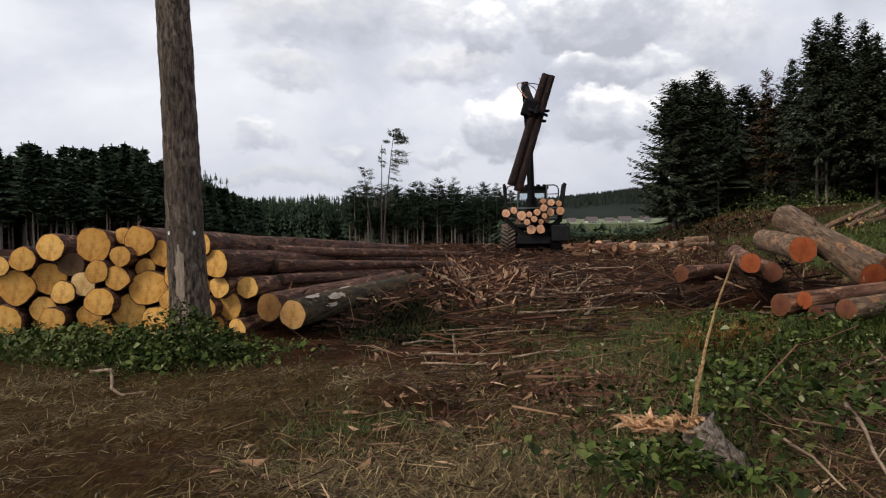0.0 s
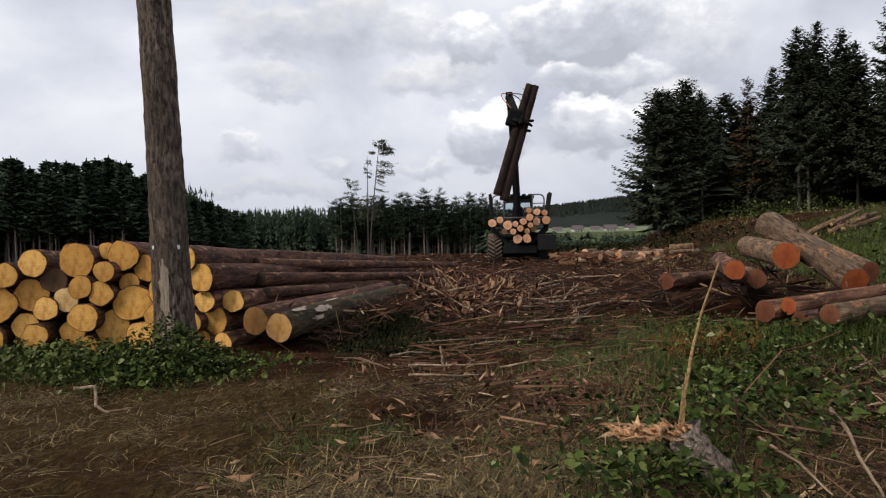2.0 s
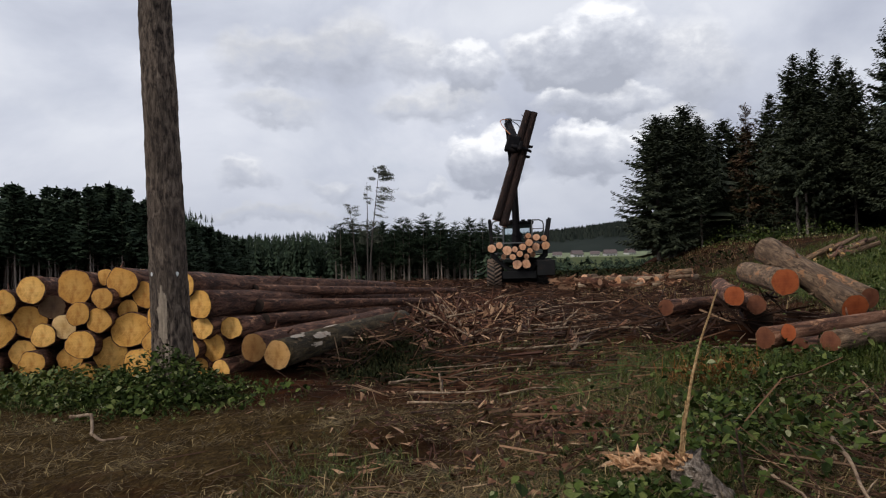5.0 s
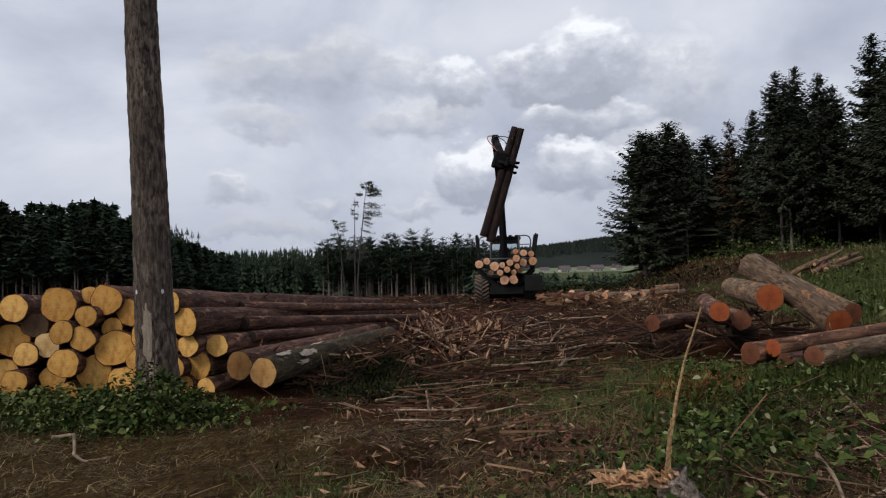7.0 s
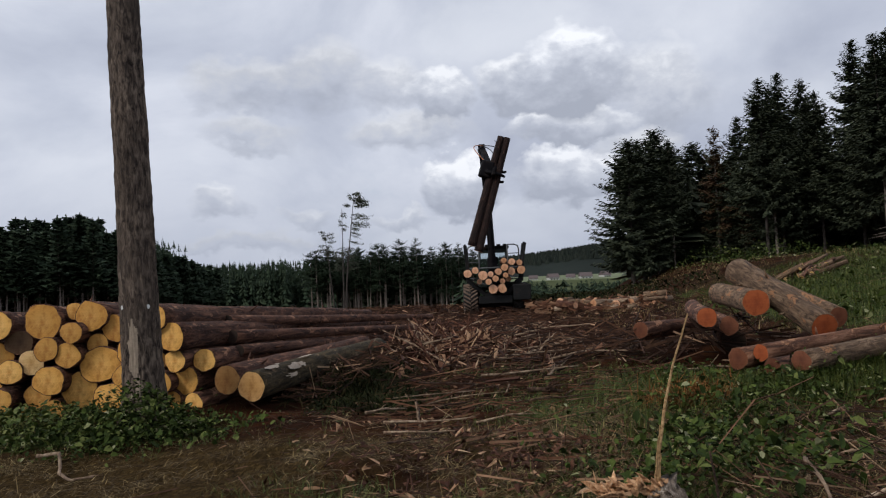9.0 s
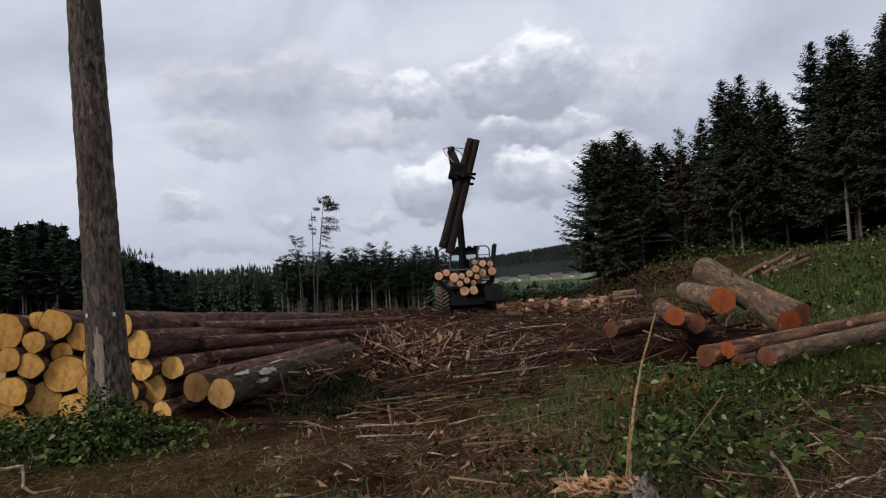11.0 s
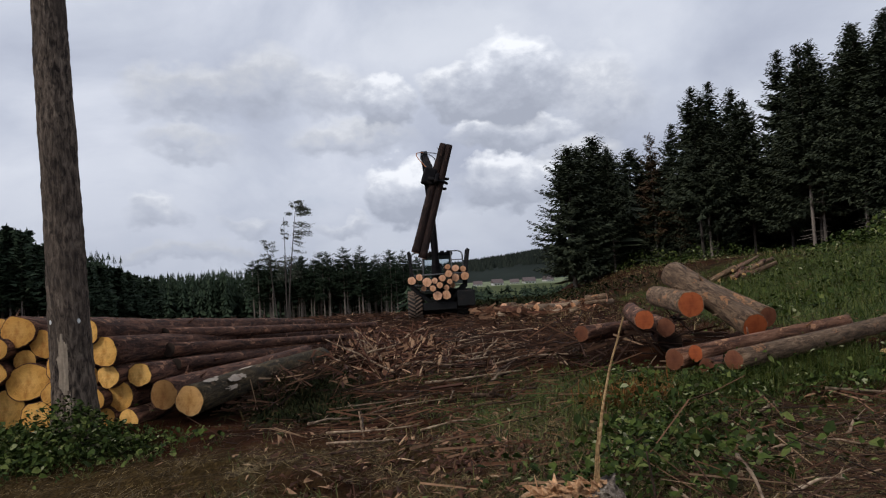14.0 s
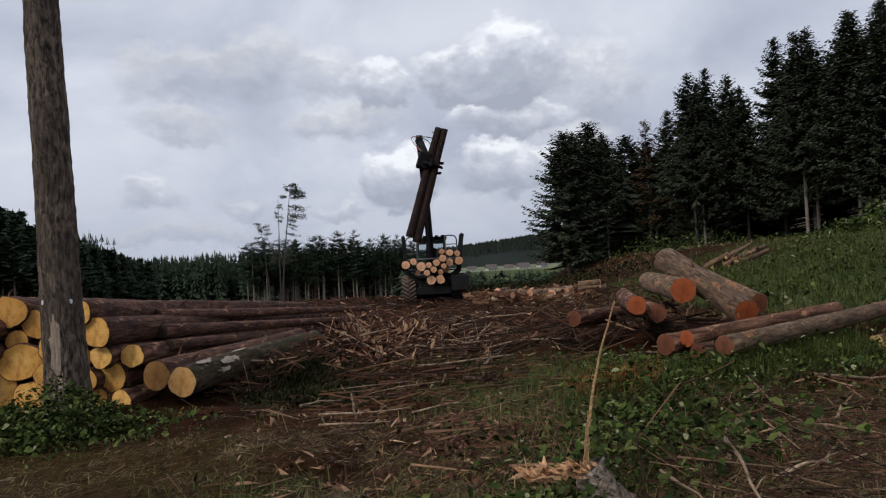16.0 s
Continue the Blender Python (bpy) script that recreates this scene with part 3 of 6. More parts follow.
# ---- trees ----
def spruce_meshes(h, crown, radius, seed, density=1.0, spray=0.5, power=0.8, trunk_r=0.16):
    """The trunk and crown meshes of a conifer h metres tall whose crown begins at the height crown."""
    r = np.random.default_rng(seed)
    bm = bmesh.new()
    tube(bm, [(0, 0, -0.6), (0.03, 0, h * 0.35), (0.0, 0.05, h * 0.7), (0, 0, h)], [trunk_r * 1.15, trunk_r * 0.85, trunk_r * 0.5, 0.02], 7)
    # dead stubs under the crown
    for i in range(int(crown * 2.2)):
        z, a = r.uniform(crown * 0.25, max(crown, 0.5)), r.uniform(0, 6.28)
        q = r.uniform(0.4, 1.2)
        tube(bm, [(0, 0, z), (q * math.cos(a), q * math.sin(a), z - 0.1 * q)], [0.025, 0.006], 3, False)
    trunk = bpy.data.meshes.new("trunk")
    bm.to_mesh(trunk)
    bm.free()
    vs, fs = [], []
    z = crown
    while z < h - 0.15:
        t = (z - crown) / (h - crown)
        reach = radius * (1 - t) ** power * (0.55 + 0.45 * min(1, t * 6 + 0.35)) + 0.12
        for k in range(max(4, int(r.uniform(5, 8) * density))):
            if r.random() < 0.08:
                continue
            a = r.uniform(0, 6.283)
            q = reach * r.uniform(0.55, 1.18) * (0.95 + 0.75 * noise.noise(Vector((math.cos(a) * 1.1 + seed, math.sin(a) * 1.1, z * 0.45))))
            ca, sa = math.cos(a), math.sin(a)
            droop, z0 = r.uniform(-0.12, 0.42) - 0.35 * t * t, z + r.uniform(-0.6, 0.6) * (1 - t)
            segs = max(2, int(q / (0.42 * spray / 0.5)))
            for s in range(segs):
                f = (s + 0.55 + r.uniform(-0.2, 0.2)) / segs
                d = q * f
                zz = z0 - droop * d + 0.10 * d * f
                wid = spray * (1.15 - 0.6 * f) * r.uniform(0.6, 1.5)
                ln = spray * r.uniform(0.8, 1.5)
                bend = a + r.uniform(-0.5, 0.5)
                cb, sb = math.cos(bend), math.sin(bend)
                x, y = d * ca, d * sa
                hang = r.uniform(0.2, 0.95) * spray
                i = len(vs)
                vs += [(x - cb * ln * 0.35, y - sb * ln * 0.35, zz + 0.05), (x - sb * wid, y + cb * wid, zz - hang), (x + cb * ln, y + sb * ln, zz - hang * 0.25 + 0.12 * spray), (x + sb * wid, y - cb * wid, zz - hang * r.uniform(0.4, 1.2))]
                fs += [(i, i + 1, i + 2), (i, i + 2, i + 3)]
        z += r.uniform(0.26, 0.46) * (spray / 0.5) * (1.0 - 0.35 * t)
    for k in range(10):
        a = r.uniform(0, 6.28)
        i = len(vs)
        zt = h - 0.75 + 0.09 * k
        vs += [(0, 0, zt), (0.2 * math.cos(a), 0.2 * math.sin(a), zt + 0.12), (0.03, 0, zt + 0.35)]
        fs.append((i, i + 1, i + 2))
    me = bpy.data.meshes.new("crown")
    me.from_pydata(vs, [], fs)
    return trunk, me


def limbed_meshes(h, crown, radius, seed, power=0.75, belly=0.2, trunk_r=0.14, thin=1.0):
    """Trunk and crown of a conifer built limb by limb: whorls of boughs that rise near the top and hang lower down."""
    r = np.random.default_rng(seed)
    bm = bmesh.new()
    lean = [(0, 0, -0.6), (0.04, 0.02, h * 0.3), (-0.03, 0.05, h * 0.6), (0, 0, h)]
    tube(bm, lean, [trunk_r * 1.2, trunk_r * 0.9, trunk_r * 0.6, 0.015], 8)
    for i in range(int(crown * 3)):
        z, a, q = r.uniform(crown * 0.15, crown + 1.5), r.uniform(0, 6.28), r.uniform(0.4, 1.5)
        tube(bm, [(0, 0, z), (q * math.cos(a), q * math.sin(a), z - 0.15 * q)], [0.03, 0.006], 3, False)
    boughs = []
    z = crown
    while z < h - 0.25:
        t = (z - crown) / (h - crown)
        reach = radius * (1 - t) ** power * (0.6 + 0.4 * min(1, t / belly)) + 0.10
        for k in range(int(r.uniform(6, 9))):
            a = r.uniform(0, 6.283)
            q = reach * r.uniform(0.62, 1.06)
            rise = -0.24 + 0.62 * t * t + r.uniform(-0.12, 0.12)
            n = max(2, int(q / 0.2))
            z0 = z + r.uniform(-0.25, 0.25)
            for i in range(n + 1):
                f = (i + r.uniform(-0.3, 0.3)) / n
                if f < 0.12 and q > 1.2:
                    continue
                d = q * max(f, 0.02)
                zz = z0 + d * rise + 0.16 * q * f * f - 0.10 * q * math.sin(3.14 * min(f, 1))
                boughs.append((d * math.cos(a), d * math.sin(a), zz, a, max(0.14, 0.56 * (1.15 - 0.75 * f) * min(1, q / 1.5)), f, t))
        z += r.uniform(0.22, 0.40) * thin * (1.0 - 0.45 * t)
    b = np.array(boughs)
    m = len(b)
    vs = []
    for side in (-1.0, 1.0, 0.0, r.choice((-0.5, 0.5))):
        ang = b[:, 3] + side * r.uniform(0.55, 1.2, m) + r.normal(0, 0.12, m)
        ln = b[:, 4] * r.uniform(0.65, 1.25, m) + 0.06
        if side == 0.0:
            ln = ln * 0.8 + 0.08
        hw = ln * r.uniform(0.10, 0.19, m)
        drop = -r.uniform(0.05, 0.75, m) * (1 - 0.8 * b[:, 6])
        ca, sa = np.cos(ang), np.sin(ang)
        p = b[:, :3] + r.normal(0, 0.05, (m, 3))
        roll = r.uniform(-1, 1, m) * hw
        e = p + np.stack([ca * ln, sa * ln, drop * ln], -1)
        w = np.stack([-sa * hw, ca * hw, roll], -1)
        mid = p + (e - p) * 0.45
        vs.append(np.stack([p, mid - w * 1.15, e, mid + w * 1.15], 1).reshape(-1, 3))
    V = np.concatenate(vs)
    F = (np.arange(len(V) // 4)[:, None] * 4 + np.arange(4)).tolist()
    # the leader and its short topmost shoots
    V = V.tolist()
    for k in range(16):
        a, zt, q = r.uniform(0, 6.28), h - 1.2 * k / 16, 0.08 + 0.42 * k / 16
        i = len(V)
        V += [(0, 0, zt - 0.02), (q * math.cos(a - 0.15), q * math.sin(a - 0.15), zt + q * 0.6), (q * math.cos(a + 0.15), q * math.sin(a + 0.15), zt + q * 0.6 - 0.04), (0, 0, zt - 0.12)]
        F.append([i, i + 1, i + 2, i + 3])
    trunk = bpy.data.meshes.new("trunk")
    bm.to_mesh(trunk)
    bm.free()
    me = bpy.data.meshes.new("crown")
    me.from_pydata(V, [], F)
    return trunk, me


def make_tree(kind, meshes, x, y, z, height, scale_to, turn, label, group, m_trunk, m_crown, lean=0.0, wide=1.0):
    base = tagged(new(kind), label, "tree", group)
    base.matrix_world = pose(x, y, z, lean, lean * 0.6, turn) @ Matrix.Diagonal((height / scale_to * wide, height / scale_to * wide, height / scale_to, 1))
    for name, me, m in (("trunk", meshes[0], m_trunk), ("crown", meshes[1], m_crown)):
        if not me.materials:
            me.materials.append(m)
        ob = new(name, me)
        ob.parent = base
    return base


TALL_FAR = [limbed_meshes(18, 7.4 + 0.8 * k, 3.0 + 0.3 * k, 61 + k, 0.62, 0.3, 0.15, 2.6) for k in range(4)]
TALL = [spruce_meshes(18, 6.2 + k, 2.2 + 0.25 * k, 11 + k, 1.0, 0.55, trunk_r=0.12) for k in range(3)]
FULL = [limbed_meshes(14, 2.0 + 0.4 * k, 4.6 + 0.2 * k, 21 + k, 0.66, 0.3, 0.17) for k in range(3)]
PALE = limbed_meshes(17.5, 6.4, 3.9, 51, 0.85, 0.25, 0.125)
EDGE = [limbed_meshes(17, 2.6 + 1.2 * k, 5.0, 31 + k, 0.92, 0.25, 0.13) for k in range(3)]
BROWN = limbed_meshes(12.5, 2.6, 2.3, 41, 0.7, 0.2, 0.12, 1.9)


def left_forest():
    lab, grp = "tall dark spruce with a bare grey lower trunk", "spruces at the forest edge"
    # front row and the rows behind it, the edge running away towards the valley
    for i in range(132):
        row = i % 4
        s = i / 132
        x = -110 + 46 * s + RNG.uniform(-1.2, 1.2) - 1.0 * row
        y = 127 + 10 * s + 6 * row + RNG.uniform(-2, 2)
        h = 19.2 + RNG.uniform(-2.6, 1.6)
        zb = float(lay(x, y)) - 0.2
        make_tree("spruce", TALL[(i * 7) % 3], x, y, zb, h - 3.4 - zb, 18, RNG.uniform(0, 360), lab, grp, M_TRUNK, M_NEEDLE_FAR, RNG.uniform(-1, 1), 1.15)
    for i in range(60):
        s = i / 60
        x = -61 - 3.5 * s + RNG.uniform(-3.5, 1.2)
        y = 142 + 66 * s + RNG.uniform(-3, 3)
        h = 15.6 - 5.0 * s + RNG.uniform(-1.4, 1.0)
        zb = float(lay(x, y)) - 0.2
        make_tree("spruce", TALL[(i * 5) % 3], x, y, zb, h - 3.4 - zb, 18, RNG.uniform(0, 360), lab, grp, M_TRUNK, M_NEEDLE_FAR, RNG.uniform(-1, 1), 1.3)


def joined_woods(name, label, places, m, low=0.22):
    """Many far conifers in one mesh."""
    vs, fs = [], []
    for x, y, z, h, r in places:
        foot = min(z, float(lay(x, y)) - 0.2)
        z, h = foot, h + z - foot
        for k in range(13):
            t = k / 13
            zz, rr = z + h * (low + (1 - low) * t) + RNG.uniform(-0.5, 0.5), r * (1 - t) ** 0.7 * RNG.uniform(0.75, 1.2) + 0.15
            a0 = RNG.uniform(0, 6)
            for q in range(9):
                a = a0 + q * 0.7 + RNG.uniform(-0.25, 0.25)
                e = rr * RNG.uniform(0.35, 1.35)
                i = len(vs)
                up = h * RNG.uniform(0.03, 0.10)
                vs += [(x, y, zz + up), (x + e * math.cos(a - 0.27), y + e * math.sin(a - 0.27), zz - RNG.uniform(0, 0.5)), (x + e * 1.1 * math.cos(a + 0.25), y + e * 1.1 * math.sin(a + 0.25), zz - RNG.uniform(0, 0.5))]
                fs.append((i, i + 1, i + 2))
        i = len(vs)
        w = 0.17
        vs += [(x - w, y, z - 1), (x + w, y, z - 1), (x + w * .6, y, z + h * .5), (x - w * .6, y, z + h * .5), (x, y - w, z - 1), (x, y + w, z - 1), (x, y + w * .6, z + h * .5), (x, y - w * .6, z + h * .5)]
        fs += [(i, i + 1, i + 2, i + 3), (i + 4, i + 5, i + 6, i + 7)]
    me = bpy.data.meshes.new(name)
    me.from_pydata(vs, [], fs)
    return tagged(link_mesh(name, me, m), label, "woods", kind="stuff")


left_forest()
joined_woods("valley_hedges", "dark hedges and trees in the valley", [(x, y, float(lay(x, y)) - 1.0, RNG.uniform(4.5, 8.5), RNG.uniform(1.8, 3.2)) for x, y in joined_hedges if not (0.145 < x / y < 0.235 and RNG.random() < 0.55)], M_NEEDLE_FAR, 0.0)
joined_woods("forest_interior", "dark crowded spruces deep inside the forest", [(RNG.uniform(-125, -62), RNG.uniform(150, 185), -3.4, RNG.uniform(13, 17.5), RNG.uniform(2.0, 2.8)) for i in range(420)], M_NEEDLE_FAR, 0.02)
joined_woods("far_woods", "even green conifer plantation beyond the clearing", [(RNG.uniform(-96, -12), RNG.uniform(255, 300), -3.6, RNG.uniform(12.2, 15.6), RNG.uniform(1.6, 2.4)) for i in range(560)], M_NEEDLE_FAR, 0.05)


def middle_clump():
    lab, grp = "dark conifer with a pale bare trunk beyond the crest", "conifers beyond the crest"
    for i in range(76):
        x = -29 + 0.5 * i + RNG.uniform(-0.7, 0.7)
        y = 160 + RNG.uniform(0, 22)
        h = 12.6 - 1.2 * abs(i - 30) / 46 + 1.6 * math.sin(i * 0.95) + RNG.uniform(-1.5, 1.2)
        zb = float(lay(x, y)) - 0.2
        make_tree("spruce", TALL_FAR[(i * 7) % 4], x, y, zb, h - 3.6 - zb, 18, RNG.uniform(0, 360), lab, grp, M_TRUNK_PALE, M_NEEDLE_FAR, RNG.uniform(-1.5, 1.5), 1.25)


middle_clump()
joined_woods("middle_woods", "dark conifers crowded behind the crest", [(RNG.uniform(-30, 12), RNG.uniform(186, 205), -3.6, RNG.uniform(9, 12), RNG.uniform(1.8, 2.5)) for i in range(150)], M_NEEDLE_FAR, 0.02)


def right_forest():
    full = "dense dark spruce with branches almost to the ground"
    tall = "tall dark spruce on the bank with a bare lower trunk"
    grp = "spruces on the bank"
    places = [(16.3, 62, 12.9, 0), (17.9, 64, 13.2, 0), (25.6, 57, 16.4, 1), (19.9, 66, 14.4, 0), (20.6, 71, 12.6, 0), (22.6, 70, 13.6, 0), (25.5, 72, 14.2, 0), (28.5, 74, 13.5, 0), (23.2, 76, 13.0, 0),
              (27.3, 58, 17.0, 1), (31.4, 62, 17.5, 1), (25.8, 62, 14.5, 1), (31.4, 54, 18.2, 1), (31.2, 50, 17.6, 1), (31.8, 46, 17.4, 1), (32.6, 44, 17.1, 1), (35.5, 58, 18.0, 1),
              (35.6, 52, 18.4, 1), (36.2, 48, 18.3, 1), (36.8, 44, 18.0, 1), (37.5, 40, 17.5, 1), (34.5, 40, 17.0, 1), (29.3, 66, 15.5, 1), (34.0, 66, 17.0, 1), (39.5, 55, 18.5, 1), (41, 47, 18.2, 1), (40, 60, 18.5, 1), (33.5, 57, 15.0, 1), (38.5, 50, 17.0, 1), (30.0, 57, 15.2, 1), (42, 40, 18, 1), (39, 36, 17, 1), (44, 52, 18, 1)]
    for i, (x, y, top, kind) in enumerate(places):
        z = float(lay(x, y)) - 0.1
        meshes, size = (EDGE[i % 3], 17) if kind else (FULL[i % 3], 14)
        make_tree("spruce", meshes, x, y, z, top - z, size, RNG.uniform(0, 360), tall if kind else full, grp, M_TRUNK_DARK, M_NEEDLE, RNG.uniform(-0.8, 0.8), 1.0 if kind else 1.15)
    for x, y, top in ((26.2, 56.8, 15.5), (29.6, 48.4, 16.8), (30.9, 49.2, 16.0), (31.4, 45.4, 17.0), (32.3, 43.2, 17.2), (20.4, 63.5, 13.0)):
        z = float(lay(x, y)) - 0.1
        make_tree("spruce", PALE, x, y, z, top - z, 17.5, RNG.uniform(0, 360), "tall spruce with a pale bare lower trunk", grp, M_TRUNK_PALE, M_NEEDLE, RNG.uniform(-0.6, 0.6))
    z = float(lay(24.2, 63.5))
    make_tree("spruce", BROWN, 24.0, 62.5, z - 0.1, 13.9 - z, 12.5, 40, "dying spruce with thin reddish brown needles", grp, M_TRUNK, M_NEEDLE_BROWN)
    z = float(lay(25.6, 60))
    make_tree("spruce", BROWN, 26.3, 60.5, z - 0.1, 11.0 - z, 12.5, 170, "dying spruce with thin reddish brown needles", grp, M_TRUNK, M_NEEDLE_BROWN)


right_forest()


def bank_woods():
    spots = []
    for i in range(230):
        y = RNG.uniform(46, 92)
        edge = 33.0 + 0.0 * y if y < 62 else 15.0 + 0.25 * (y - 62)
        x = edge + 2.5 + RNG.uniform(0, 34) ** 1.0
        if math.degrees(math.atan2(x, y)) < 16.2:
            continue
        spots.append((x, y + 4, float(lay(x, y)) - 0.3, RNG.uniform(7, 11.5), RNG.uniform(2.4, 3.4)))
    joined_woods("bank_forest_interior", "dark crowded spruces deep in the bank forest", spots, M_NEEDLE, 0.0)
    for i in range(15):
        x = 20.5 + 0.5 * i + RNG.uniform(-0.5, 0.5)
        y = 65 - 0.55 * i + RNG.uniform(0, 4)
        z = float(lay(x, y)) - 0.1
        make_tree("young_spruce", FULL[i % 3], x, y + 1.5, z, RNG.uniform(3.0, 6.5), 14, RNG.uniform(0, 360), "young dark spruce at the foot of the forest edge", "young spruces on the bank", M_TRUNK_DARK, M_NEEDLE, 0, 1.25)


bank_woods()


def wispy_tree(x, y, z, trunks, boughs, label, seed):
    """A thin tree left standing: slim stems and level, wind-combed boughs with small hanging leaves."""
    r = np.random.default_rng(seed)
    base = tagged(new("birch"), label, "tree", "thin trees left standing")
    base.matrix_world = pose(x, y, z)
    vs, fs = [], []

    def leaf(c, size):
        n = len(vs)
        d = Vector((r.normal(0.5, 0.6), r.normal(0, 0.7), r.normal(-0.2, 0.45))).normalized() * size
        o = d.orthogonal().normalized() * size * 0.3
        vs.extend(tuple(v) for v in (c - d * 0.6, c + o, c + d, c - o))
        fs.append((n, n + 1, n + 2, n + 3))

    for dx, top, bend, rad in trunks:
        bm = bmesh.new()
        tube(bm, [(dx + bend * (k / 8) ** 1.3, 0.06 * math.sin(k * 1.4 + dx), top * k / 8) for k in range(9)], [rad * (1 - k / 10) for k in range(9)], 6)
        part("trunk", bm, M_TRUNK_DARK, base)
    bm = bmesh.new()
    for x0, z0, reach, rise, leafy in boughs:
        for k in range(3):
            q, a = reach * r.uniform(0.6, 1.1), r.normal(0, 0.5)
            p = Vector((x0 + r.normal(0, 0.05), 0, z0 + r.normal(0, 0.12)))
            pts = [p + Vector((q * f * math.cos(a), abs(q) * f * math.sin(a), rise * f * (1 - 0.35 * f) + 0.04 * math.sin(f * 9 + k))) for f in (0, 0.35, 0.7, 1.0)]
            tube(bm, pts, [0.026, 0.02, 0.014, 0.005], 3, False)
            for i in range(int(44 * abs(q) * leafy)):
                f = r.uniform(0.15, 1.05)
                c = pts[0].lerp(pts[3], f) + Vector((r.normal(0, 0.08), r.normal(0, 0.12), r.normal(-0.04, 0.07)))
                leaf(c, r.uniform(0.05, 0.12))
            for i in range(4):
                c = pts[0].lerp(pts[3], r.uniform(0.3, 1))
                e = c + Vector((0.4 * q * r.uniform(0.3, 1), r.normal(0, 0.2), r.normal(-0.03, 0.1)))
                tube(bm, [c, e], [0.012, 0.004], 3, False)
                for j in range(int(6 * leafy)):
                    leaf(c.lerp(e, r.uniform(0, 1.1)) + Vector(r.normal(0, 0.04, 3)), r.uniform(0.05, 0.11))
    part("branches", bm, M_TRUNK_DARK, base)
    me = bpy.data.meshes.new("crown")
    me.from_pydata(vs, [], fs)
    link_mesh("crown", me, M_LEAF_GREY, base)


BIRCH_Z = float(lay(-8.0, 60)) - 0.1
wispy_tree(-8.0, 60, BIRCH_Z, [(0.05, 7.75 - BIRCH_Z, 0.1, 0.075), (0.15, 8.95 - BIRCH_Z, 1.05, 0.085)],
           [(1.05 + 0.02 * k, 8.75 - 0.22 * k - BIRCH_Z, 0.75 + 0.12 * k, 0.25, 1.3) for k in range(5)] + [(1.0, 8.6 - BIRCH_Z, -0.45, 0.3, 1.0), (0.9, 8.0 - BIRCH_Z, -0.5, 0.1, 0.8)]
           + [(0.9, 7.0 - BIRCH_Z, 1.35, -0.15, 1.3), (0.86, 6.7 - BIRCH_Z, 1.35, -0.25, 1.3), (0.8, 6.2 - BIRCH_Z, 0.9, -0.2, 0.9), (0.75, 5.7 - BIRCH_Z, 1.1, -0.35, 0.6), (0.6, 5.1 - BIRCH_Z, 1.4, -0.5, 0.45), (0.1, 7.3 - BIRCH_Z, 0.3, 0.1, 0.9), (0.1, 6.6 - BIRCH_Z, -0.3, 0.2, 0.8), (0.1, 6.2 - BIRCH_Z, 0.4, -0.2, 0.7), (0.4, 4.3 - BIRCH_Z, -0.7, 0.1, 0.6)],
           "thin wind-bent tree with sparse pale leaves", 5)
wispy_tree(-8.8, 60.5, BIRCH_Z, [(0.0, 6.0 - BIRCH_Z, -0.65, 0.06)],
           [(-0.55, 5.8 - BIRCH_Z, -0.45, 0.25, 0.8), (-0.5, 5.6 - BIRCH_Z, 0.5, 0.1, 0.8), (-0.45, 5.3 - BIRCH_Z, -0.5, 0.3, 0.9), (-0.4, 4.9 - BIRCH_Z, 0.5, 0.1, 0.8), (-0.4, 4.6 - BIRCH_Z, -1.0, -0.1, 0.9), (-0.3, 4.2 - BIRCH_Z, -0.7, 0.2, 0.6), (-0.3, 3.9 - BIRCH_Z, 0.6, 0.2, 0.6)],
           "small thin half-dead tree with sparse leaves", 6)
wispy_tree(-7.9, 61.5, BIRCH_Z, [(0.0, 4.3 - BIRCH_Z, 0.2, 0.05)], [(0.0, 4.3 - 0.25 * k - BIRCH_Z, 0.9 * (-1) ** k, 0.2, 1.2) for k in range(8)], "small bushy tree on the crest", 8)


